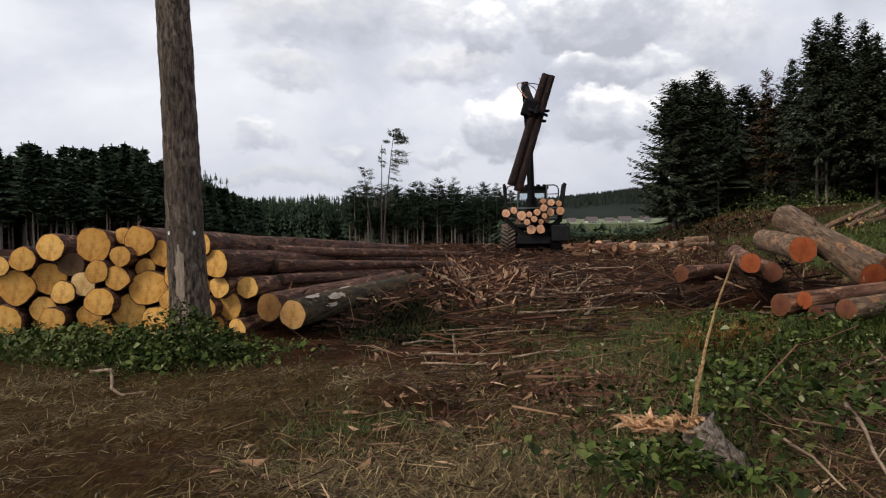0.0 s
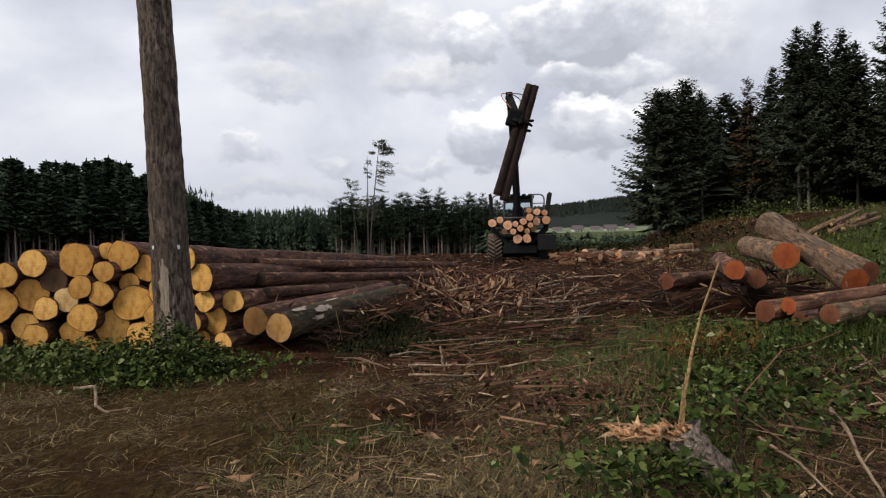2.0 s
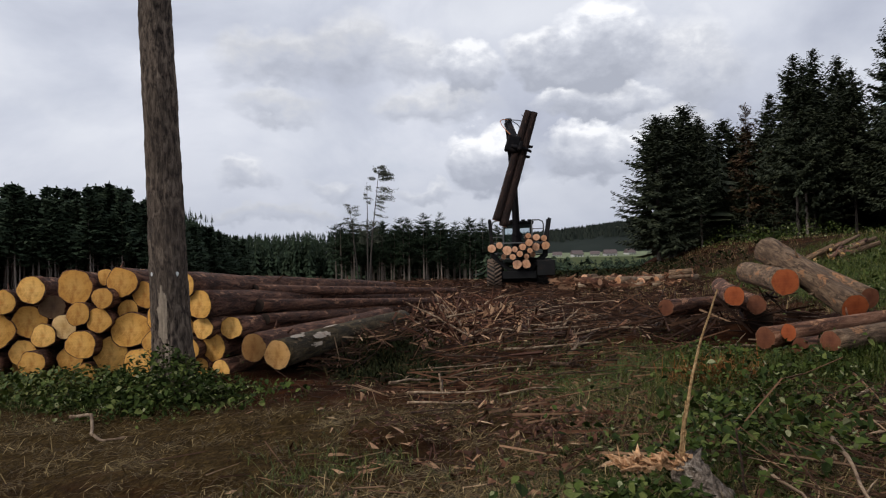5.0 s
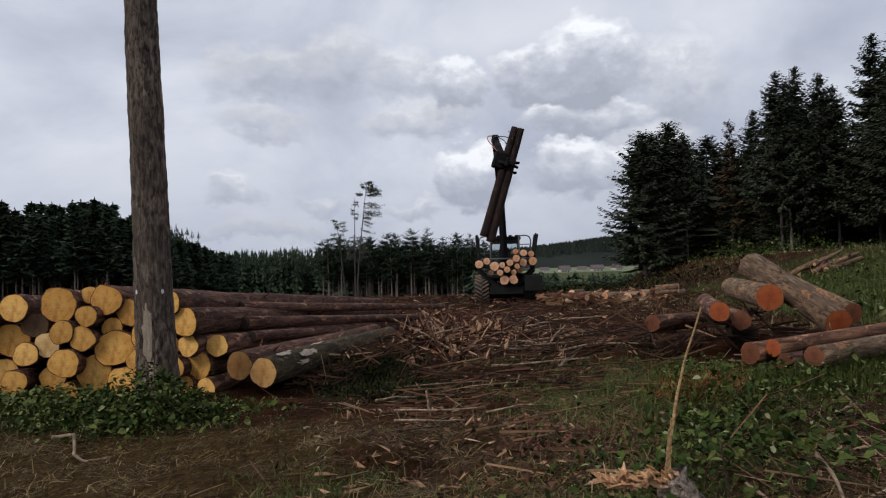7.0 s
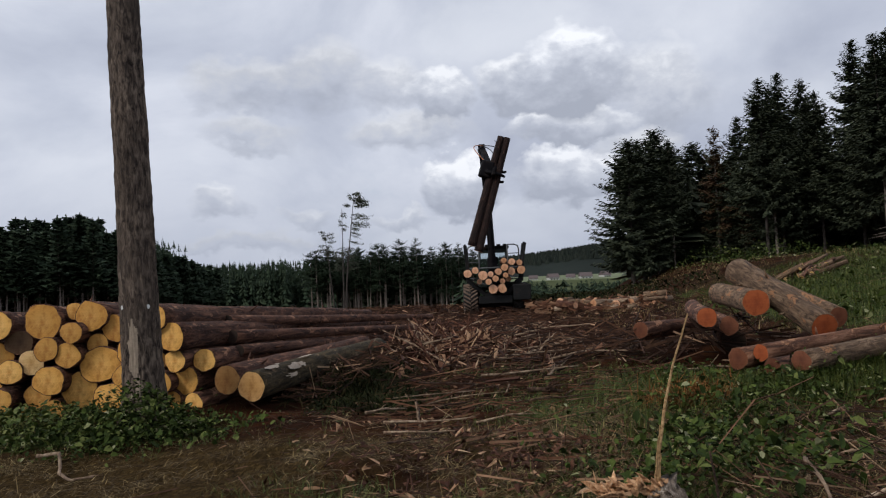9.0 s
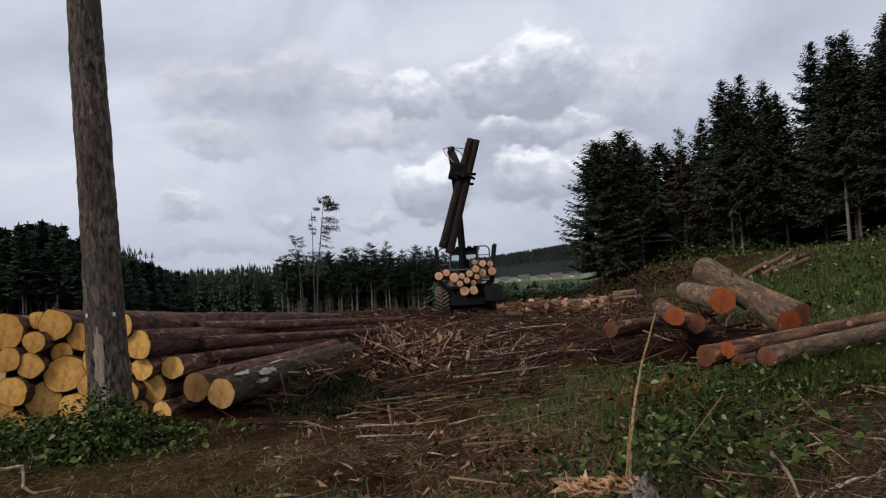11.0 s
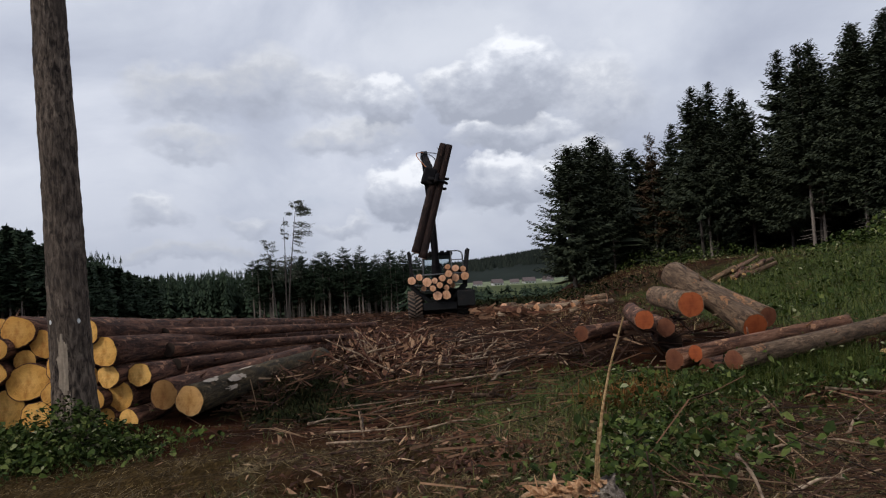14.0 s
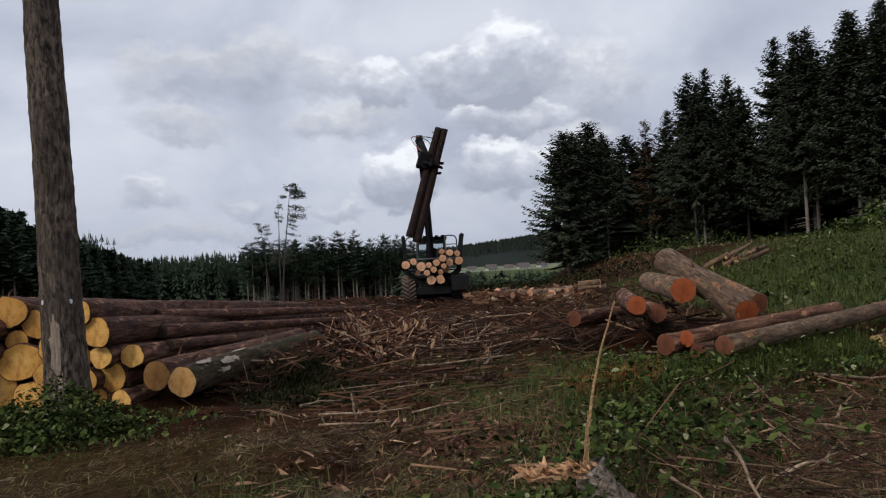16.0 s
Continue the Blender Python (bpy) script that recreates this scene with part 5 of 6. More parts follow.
        smooth(part("hydraulic_hose", bm, m, jib))
    # grapple round the two raised logs
    axis_top, axis_low = here(3.13, 34.52, 8.08), here(1.515, 34.46, 2.95)
    ax = (axis_top - axis_low).normalized()
    c = axis_low + ax * (3.42 / ax.z)
    bm = bmesh.new()
    tube(bm, [jib_end + Vector((0, 0, 0.12)), jib_end - Vector((-0.02, 0.02, 0.22))], [0.09, 0.09], 10)
    tube(bm, [jib_end - Vector((-0.02, 0.02, 0.20)), jib_end - Vector((-0.04, 0.04, 0.40))], [0.17, 0.17], 14)
    part("rotator", bm, M_BOOM, base)
    sx = Vector((ax.z, 0, -ax.x)).normalized()
    back = Vector((0, 1, 0))
    grip = tagged(new("grapple"))
    grip.parent = base
    bm = bmesh.new()
    m = ax.to_track_quat("Z", "Y").to_matrix().to_4x4()
    box(bm, c - sx * 0.42 + ax * 0.12, (0.52, 0.6, 0.78), m, 0.08)
    box(bm, c - sx * 0.05 - back * 0.42 + ax * 0.05, (0.62, 0.16, 0.42), m, 0.05)
    part("grapple_body", bm, M_BOOM, grip)
    for off, flip in ((0.24, 1), (-0.24, 1), (0.0, -1)):
        bm = bmesh.new()
        pts, rad = [], []
        for i in range(12):
            a = math.pi - flip * (0.25 + 3.0 * i / 11)
            pts.append(c + ax * off + sx * (math.cos(a) * 0.47) + back * (math.sin(a) * 0.36))
            rad.append(0.12 * (1 - 0.55 * i / 11))
        tube(bm, pts, rad, 8)
        smooth(part("grapple_claw", bm, M_BOOM, grip))
    return base


forwarder()

LOAD = [(1.09, 1.80, 0.18), (1.43, 1.93, 0.15), (1.75, 1.69, 0.20), (2.12, 1.74, 0.13), (1.99, 1.41, 0.14), (2.47, 1.84, 0.15), (2.32, 1.53, 0.14), (2.19, 1.07, 0.20), (2.60, 1.08, 0.20),
        (2.76, 1.67, 0.12), (2.62, 1.41, 0.12), (2.73, 2.02, 0.16), (2.73, 2.33, 0.12), (3.06, 2.25, 0.15), (3.40, 2.21, 0.14), (3.05, 1.83, 0.17), (3.46, 1.88, 0.18), (2.95, 1.50, 0.13), (1.62, 1.42, 0.12)]


def load_logs():
    for n, (x, z, r) in enumerate(LOAD):
        y = 33.2 + 0.14 * math.sin(n * 2.7) + (0.5 if n > 16 else 0)
        L = 4.0
        make_log((x, y, z), (x + 0.07 * L, y + L, z + 0.02 * math.sin(n)), r, r * 0.85, M_BARK_SPRUCE, M_CUT_LOAD, "fresh-cut log in the bunk of the forwarder", "logs loaded on the forwarder", 20 + n * 1.9, 18, 10)
    for a, b, n in (((1.38, 34.42, 3.09), (2.99, 34.5, 8.12), 1), ((1.68, 34.46, 2.82), (3.27, 34.53, 8.05), 2)):
        make_log(a, b, 0.20, 0.165, M_BARK_BACKLIT, M_CUT_LOAD, "log held upright by the grapple, bark coloured dark as if backlit", "logs held by the grapple", 60 + n * 2.3, 20, 24, stubs=3)


load_logs()


# ---- broken stump ----
def broken_stump():
    base = tagged(new("tree_stump"), "broken leaning stump with orange splinters among brambles", "stump")
    foot = Vector((1.17, 5.58, float(lay(1.2, 5.58)) - 0.08))
    base.matrix_world = Matrix.Translation(foot)
    bm = bmesh.new()
    pts = [Vector((0.04, 0, 0)), Vector((0.0, 0.0, 0.14)), Vector((-0.08, 0.02, 0.28)), Vector((-0.15, 0.03, 0.39))]
    tube(bm, pts, [0.155, 0.115, 0.10, 0.10], 20, True, 0.6, 2.0)
    bmesh.ops.subdivide_edges(bm, edges=bm.edges[:], cuts=2, use_grid_fill=True)
    for v in bm.verts:
        v.co += Vector((1, 0.8, 0.3)) * (0.05 * noise.noise(v.co * 16) + 0.028 * noise.noise(v.co * 45))
    smooth(part("trunk", bm, M_STUMP, base, "flaking grey bark"))
    r = random.Random(4)
    # a torn rim of short splinters that runs out sideways from the break
    for k in range(96):
        bm = bmesh.new()
        along = r.random() ** 0.8
        root = pts[3] + Vector((0.08 - 0.46 * along, 0.07 * r.uniform(-1, 1) * (1 - 0.5 * along), 0.01 - 0.02 * along + r.uniform(-0.05, 0.012)))
        ln = r.uniform(0.03, 0.10) * (1.3 if r.random() < 0.15 else 1)
        lean = Vector((-0.5 + r.uniform(-0.6, 0.5), r.uniform(-0.7, 0.2), 0.25 + r.uniform(-0.45, 0.6))).normalized()
        w = r.uniform(0.008, 0.026)
        side = Matrix.Rotation(r.uniform(0, 6.28), 3, lean)
        q = side @ lean.orthogonal().normalized() * w
        u = lean.cross(q).normalized() * r.uniform(0.003, 0.008)
        mid, tip = root + lean * ln * 0.6 + q * r.uniform(-0.4, 0.4), root + lean * ln + q * r.uniform(-0.8, 0.8)
        v = [bm.verts.new(c) for c in (root - q - u, root + q - u, root + q + u, root - q + u, mid - q * 0.8 - u, mid + q * 0.6 - u, mid + q * 0.6 + u, mid - q * 0.8 + u, tip)]
        for f in ((0, 1, 5, 4), (1, 2, 6, 5), (2, 3, 7, 6), (3, 0, 4, 7), (4, 5, 8), (5, 6, 8), (6, 7, 8), (7, 4, 8), (3, 2, 1, 0)):
            bm.faces.new([v[i] for i in f])
        part("splinter", bm, M_SPLINTER_RED, base)
    # the long strip of wood that stayed on when the stem broke off
    for k, (dx, top, w) in enumerate(((0.0, 1.0, 0.0095), (-0.012, 0.36, 0.006), (0.010, 0.2, 0.006))):
        bm = bmesh.new()
        path = []
        n = 14
        for i in range(n + 1):
            t = i / n * top
            path.append(Vector((-0.17 + dx + 0.07 * t + 0.17 * t * t + 0.002 * math.sin(i * 1.7), 0.004 * math.sin(i * 0.9), 0.38 + 1.02 * t)))
        tube(bm, path, [w * (1.3 - 0.8 * i / n) for i in range(n + 1)], 6)
        part("long_splinter", bm, M_SPLINTER, base, "long pale curved strip of torn wood")


broken_stump()


# ---- branches and sticks ----
def branch(path, r0, m, label, group, seed, twigs=2):
    """A dead branch along points, with short side twigs."""
    rr = random.Random(seed)
    pts = [Vector(p) for p in path]
    fine = []
    for a, b in zip(pts, pts[1:]):
        for k in range(4):
            fine.append(a.lerp(b, k / 4) + Vector((rr.uniform(-1, 1), rr.uniform(-1, 1), rr.uniform(-0.6, 0.6))) * r0 * 0.5)
    fine.append(pts[-1])
    origin = fine[0].copy()
    fine = [p - origin for p in fine]
    n = len(fine)
    bm = bmesh.new()
    tube(bm, fine, [r0 * (1 - 0.6 * i / n) for i in range(n)], 7, True, 0.35, seed)
    for k in range(twigs):
        i = rr.randrange(1, n - 1)
        d = (fine[i] - fine[i - 1]).normalized()
        s = Vector((rr.uniform(-1, 1), rr.uniform(-1, 1), rr.uniform(0, 0.9))).normalized()
        q = fine[i] + (s + d * 0.6) * rr.uniform(3, 11) * r0
        tube(bm, [fine[i], fine[i].lerp(q, 0.5) + Vector((0, 0, r0 * 0.5)), q], [r0 * 0.4, r0 * 0.3, r0 * 0.1], 4)
    ob = smooth(part("branch", bm, m))
    ob.location = origin
    return tagged(ob, label, "branch", group)


def on(x, y, up=0.0):
    return (x, y, float(lay(x, y)) + up)


def sticks():
    g = "sticks lying about the clearing"
    pale, dull = "pale peeled stick lying on the ground", "dead brown branch lying in the slash"
    branch([on(-4.25, 8.45, 0.08), on(-4.03, 8.44, 0.10), on(-3.80, 8.0, 0.04), on(-3.53, 7.68, 0.03), on(-3.30, 7.60, 0.04)], 0.02, M_STICK_PALE, "bent pale stick beside the brambles", g, 1, 1)
    branch([on(2.10, 6.02, 0.27), on(1.98, 5.6, 0.26), on(1.84, 5.15, 0.22), on(1.74, 4.8, 0.2)], 0.015, M_STICK_PALE, pale, g, 2, 1)
    branch([on(1.56, 5.82, 0.16), on(1.62, 5.42, 0.15), on(1.62, 5.05, 0.12)], 0.011, M_STICK_PALE, pale, g, 3, 1)
    branch([on(1.36, 5.5, 0.03), on(1.33, 5.5, 0.22), on(1.30, 5.52, 0.52)], 0.011, M_STICK, "thin dead stalk standing among brambles", g, 4, 1)
    branch([on(3.05, 7.45, 0.12), on(3.36, 7.2, 0.12), on(3.7, 6.95, 0.08)], 0.016, M_STICK_PALE, pale, g, 5, 2)
    branch([on(4.7, 9.1, 0.1), on(5.2, 8.85, 0.1), on(5.9, 8.7, 0.08)], 0.018, M_STICK_PALE, pale, g, 6, 2)
    mid = [((-1.16, 9.7), (-0.70, 10.3), 0.03), ((-0.53, 9.3), (-0.62, 11.0), 0.02), ((-0.48, 10.2), (0.05, 10.4), 0.026), ((0.34, 12.3), (1.88, 12.5), 0.035), ((-0.08, 15.7), (2.06, 19.6), 0.06), ((1.36, 10.7), (1.95, 11.0), 0.03),
           ((-0.86, 8.6), (-0.14, 8.5), 0.02), ((-0.79, 8.1), (-0.31, 8.3), 0.018), ((0.9, 11.0), (1.36, 10.95), 0.06), ((0.1, 9.0), (0.8, 9.25), 0.02), ((1.3, 12.4), (3.2, 15.6), 0.05), ((2.3, 13.5), (3.0, 18.0), 0.05), ((1.5, 15.8), (3.6, 18.7), 0.05),
           ((-0.6, 12.0), (0.6, 11.7), 0.03), ((0.2, 13.6), (1.7, 14.0), 0.035), ((-0.9, 9.1), (0.1, 9.3), 0.024), ((0.5, 10.2), (1.5, 10.35), 0.028), ((-0.2, 11.4), (0.9, 11.9), 0.03)]
    for k, (a, b, r) in enumerate(mid):
        r = r * 0.62
        c = ((a[0] + b[0]) / 2 + 0.04 * math.sin(k), (a[1] + b[1]) / 2)
        branch([on(*a, 0.06 + r), on(*c, 0.10 + r), on(*b, 0.06 + r)], r, M_STICK_PALE if k % 3 == 0 else M_STICK, pale if k % 3 == 0 else dull, g, 20 + k, 3)
    branch([on(-0.52, 9.5, 0.0), on(-0.54, 9.5, 0.14), on(-0.56, 9.52, 0.30)], 0.018, M_STICK_PALE, "short broken stick standing in the slash", g, 60, 1)
    rr = random.Random(9)
    for k in range(120):
        zone = k % 5
        if zone < 2:
            x, y = rr.uniform(-1.6, 3.4), rr.uniform(10.5, 21)
        elif zone == 2:
            x, y = rr.uniform(-1.2, 1.6), rr.uniform(15, 23)
        elif zone == 3:
            x, y = rr.uniform(1.6, 4.6), rr.uniform(12.5, 19)
        else:
            x, y = rr.uniform(2.2, 5.2), rr.uniform(5.4, 8.4)
        if x < -1.2 + 0.26 * (y - 12.5):
            x += 1.4
        a, ln = rr.gauss(0.25, 0.7), rr.uniform(0.5, 2.0) * (0.6 if zone == 4 else 1)
        r = rr.uniform(0.008, 0.03) * (0.6 if zone == 4 else 1)
        up = rr.uniform(0.02, 0.45) if zone == 2 else rr.uniform(0.02, 0.16)
        dx, dy = ln * math.cos(a), ln * math.sin(a)
        branch([on(x, y, 0.03 + r), on(x + dx * 0.5, y + dy * 0.5, up * 0.6 + 0.05 + r), on(x + dx, y + dy, up + r)], r, M_STICK_PALE if rr.random() < 0.3 else M_STICK, dull, g, 100 + k, 3)
    for k in range(34):
        x, y = rr.gauss(-0.25, 0.55), rr.uniform(14.2, 18.0)
        a, ln, r = rr.uniform(-0.6, 3.6), rr.uniform(0.4, 1.3), rr.uniform(0.010, 0.032)
        up = rr.uniform(0.05, 0.6)
        dx, dy = ln * math.cos(a), 0.6 * ln * math.sin(a)
        branch([on(x, y, 0.06), on(x + dx * 0.5, y + dy * 0.5, up * 0.6 + 0.08), on(x + dx, y + dy, up + 0.04)], r, (M_STICK_RED, M_STICK_RED, M_STICK_PALE)[k % 3], "broken reddish branch sticking out of the slash", g, 400 + k, 3)
    # short offcuts heaped beside the machine and on the bank
    for k in range(46):
        x, y = rr.uniform(3.9, 8.4), rr.uniform(29.5, 33.0)
        a, ln, r = rr.uniform(-1.2, 1.4), rr.uniform(0.35, 1.1), rr.uniform(0.07, 0.16)
        z = rr.uniform(0.06, 0.42)
        make_log(on(x, y, z + r * 0.5), on(x + ln * math.cos(a), y + ln * math.sin(a), z + r * 0.5), r, r * 0.85, (M_STICK_PALE, M_BARK_GREY, M_STICK_RED)[k % 3], M_CUT_LOAD, "short offcut log in the heap beside the machine", "offcuts in the slash heaps", 200 + k * 1.3, 10, 4)
    for k in range(13):
        x, y = 12.3 + rr.uniform(-0.3, 1.3), 27.0 + rr.uniform(-0.8, 0.8)
        a, ln, r = rr.gauss(0.3, 0.5), rr.uniform(0.7, 1.6), rr.uniform(0.05, 0.11)
        z = rr.uniform(0.04, 0.34)
        make_log(on(x, y, z), on(x + ln * math.cos(a), y + ln * math.sin(a), z + 0.3 * rr.random()), r, r * 0.85, M_BARK_GREY if k % 2 else M_BARK_SPRUCE, M_CUT_PALE, "offcut log in the brush heap on the bank", "offcuts in the slash heaps", 300 + k * 1.3, 10, 4)
    make_log((6.5, 10.5, 0.22), (7.6, 10.8, 0.3), 0.13, 0.13, M_BARK_GREY, M_CUT_PALE, "short pale log half hidden in grass", "offcuts in the slash heaps", 340.0)


sticks()


# ---- loose ground cover ----
def in_pile(x, y):
    return ((x < -2.25 + 0.27 * (y - 11)) & (y > 10.5) & (y < 16.5) & (x > -8)) | ((x > 3.3) & (x < 5.5) & (y > 11.7) & (y < 14.3))


def seen_area(n, y0, y1, bias=1.5):
    """Random places over the part of the clearing that is seen, thicker towards the walker."""
    t = RNG.random(n) ** bias
    y = y0 + (y1 - y0) * t
    w = y - 1.3
    x = RNG.uniform(-0.78, 0.84, n) * w
    return x, y


def stuff(name, verts, faces, m, label, category):
    me = bpy.data.meshes.new(name)
    me.from_pydata(verts.tolist(), [], faces.tolist())
    return tagged(link_mesh(name, me, m), label, category, kind="stuff")


def blades(name, x, y, length, width, pitch, m, label, category, spread=0.25, per=14, bend=0.35, sink=0.01):
    """Tufts of grass blades: per blades round each place."""
    n = len(x) * per
    X, Y = np.repeat(x, per) + RNG.normal(0, spread * 0.3, n), np.repeat(y, per) + RNG.normal(0, spread * 0.3, n)
    Z = lay(X, Y) - sink
    a = np.repeat(RNG.uniform(0, 6.283, len(x)), per) + RNG.normal(0, 1.1, n)
    p = np.clip(RNG.normal(pitch, 0.3, n), 0.03, 1.5)
    L = RNG.uniform(length[0], length[1], n)
    W = RNG.uniform(width[0], width[1], n) / 2
    d = np.stack([np.cos(a) * np.cos(p), np.sin(a) * np.cos(p), np.sin(p)], -1)
    s = np.stack([-np.sin(a), np.cos(a), np.zeros(n)], -1) * W[:, None]
    b = np.stack([X, Y, Z + RNG.uniform(0, 0.03, n)], -1)
    mid = b + d * (L * 0.55)[:, None]
    tip = b + d * L[:, None]
    tip[:, 2] -= bend * L * np.cos(p) * 0.5
    tip[:, 2] = np.maximum(tip[:, 2], lay(tip[:, 0], tip[:, 1]) + 0.004)
    V = np.stack([b - s, b + s, mid + s * 0.8, mid - s * 0.8, tip], 1).reshape(-1, 3)
    k = np.arange(n)[:, None] * 5
    F4, F3 = k + np.array([[0, 1, 2, 3]]), k + np.array([[3, 2, 4]])
    me = bpy.data.meshes.new(name)
    me.from_pydata(V.tolist(), [], F4.tolist() + F3.tolist())
    return tagged(link_mesh(name, me, m), label, category, kind="stuff")


def rods(name, x, y, length, radius, pitch, m, label, category, lift=(0.0, 0.05), turn=None):
    """Thin three-sided twigs strewn over places."""
    n = len(x)
    a = RNG.uniform(0, 6.283, n) if turn is None else RNG.normal(turn, 0.7, n)
    p = RNG.normal(0, pitch, n)
    L = length[0] + (length[1] - length[0]) * RNG.random(n) ** 2.2
    R = RNG.uniform(radius[0], radius[1], n)
    d = np.stack([np.cos(a) * np.cos(p), np.sin(a) * np.cos(p), np.sin(p)], -1)
    s = np.stack([-np.sin(a), np.cos(a), np.zeros(n)], -1)
    u = np.cross(d, s)
    c = np.stack([x, y, lay(x, y) + RNG.uniform(lift[0], lift[1], n) + np.abs(np.sin(p)) * L * 0.4], -1)
    e0, e1 = c - d * (L / 2)[:, None], c + d * (L / 2)[:, None]
    rows = []
    for e, f in ((e0, 1.0), (e1, 0.55)):
        for k in range(3):
            t = 2.094 * k
            rows.append(e + (s * math.cos(t) + u * math.sin(t)) * (R * f)[:, None])
    V = np.stack(rows, 1).reshape(-1, 3)
    k = np.arange(n)[:, None] * 6
    F = np.concatenate([k + np.array([[0, 1, 4, 3]]), k + np.array([[1, 2, 5, 4]]), k + np.array([[2, 0, 3, 5]])])
    return stuff(name, V, F, m, label, category)


def flakes(name, x, y, size, m, label, category, tilt=0.35, lift=0.03):
    """Small splintered chips and bark scraps, wedges with some thickness."""
    n = len(x)
    a = RNG.uniform(0, 6.283, n)
    L, W = RNG.uniform(size[0], size[1], n), RNG.uniform(size[0], size[1], n) * 0.32
    d = np.stack([np.cos(a), np.sin(a), RNG.normal(0, tilt, n)], -1)
    s = np.stack([-np.sin(a), np.cos(a), RNG.normal(0, tilt, n)], -1)
    c = np.stack([x, y, lay(x, y) + RNG.uniform(0.004, lift, n)], -1)
    up = np.array([0, 0, 1.0]) * (W * 0.3)[:, None]
    V = np.stack([c - d * (L / 2)[:, None] - s * (W / 2)[:, None], c - d * (L / 2)[:, None] * 0.8 + s * (W / 2)[:, None], c + d * (L / 2)[:, None], c + up], 1).reshape(-1, 3)
    k = np.arange(n)[:, None] * 4
    F = np.concatenate([k + np.array([[0, 1, 3]]), k + np.array([[1, 2, 3]]), k + np.array([[2, 0, 3]])])
    return stuff(name, V, F, m, label, category)


def leaves(name, x, y, top, size, m, label, category):
    """Folded leaves on thin stems over places; top gives the height of the growth there."""
    n = len(x)
    h = RNG.random(n) ** 0.6 * top
    c = np.stack([x, y, lay(x, y) + h + 0.01], -1)
    a = RNG.uniform(0, 6.283, n)
    tilt = RNG.normal(-0.25, 0.5, n)
    L = size[0] + (size[1] - size[0]) * RNG.random(n) ** 2.2 * 1.25
    W = L * RNG.uniform(0.26, 0.46, n)
    d = np.stack([np.cos(a) * np.cos(tilt), np.sin(a) * np.cos(tilt), np.sin(tilt)], -1)
    roll = RNG.normal(0, 0.55, n)
    s = np.stack([-np.sin(a) * np.cos(roll), np.cos(a) * np.cos(roll), np.sin(roll)], -1)
    fold = np.array([0, 0, 1.0])
    lift = fold * (W * 0.35)[:, None]
    b, e = c - d * (L / 2)[:, None], c + d * (L / 2)[:, None]
    q1, q2 = c - d * (L * 0.12)[:, None], c + d * (L * 0.24)[:, None]
    V = np.stack([b, q1 + s * W[:, None] + lift, q2 + s * (W * 0.75)[:, None] + lift * 0.8, e - lift * 0.4, q2 - s * (W * 0.75)[:, None] + lift * 0.8, q1 - s * W[:, None] + lift], 1).reshape(-1, 3)
    k = np.arange(n)[:, None] * 6
    F = np.concatenate([k + np.array([[0, 1, 2, 3]]), k + np.array([[0, 3, 4, 5]])])
    return stuff(name, V, F, m, label, category)


def keep(x, y, chance):
    ok = (RNG.random(len(x)) < chance) & ~in_pile(x, y)
    return x[ok], y[ok]


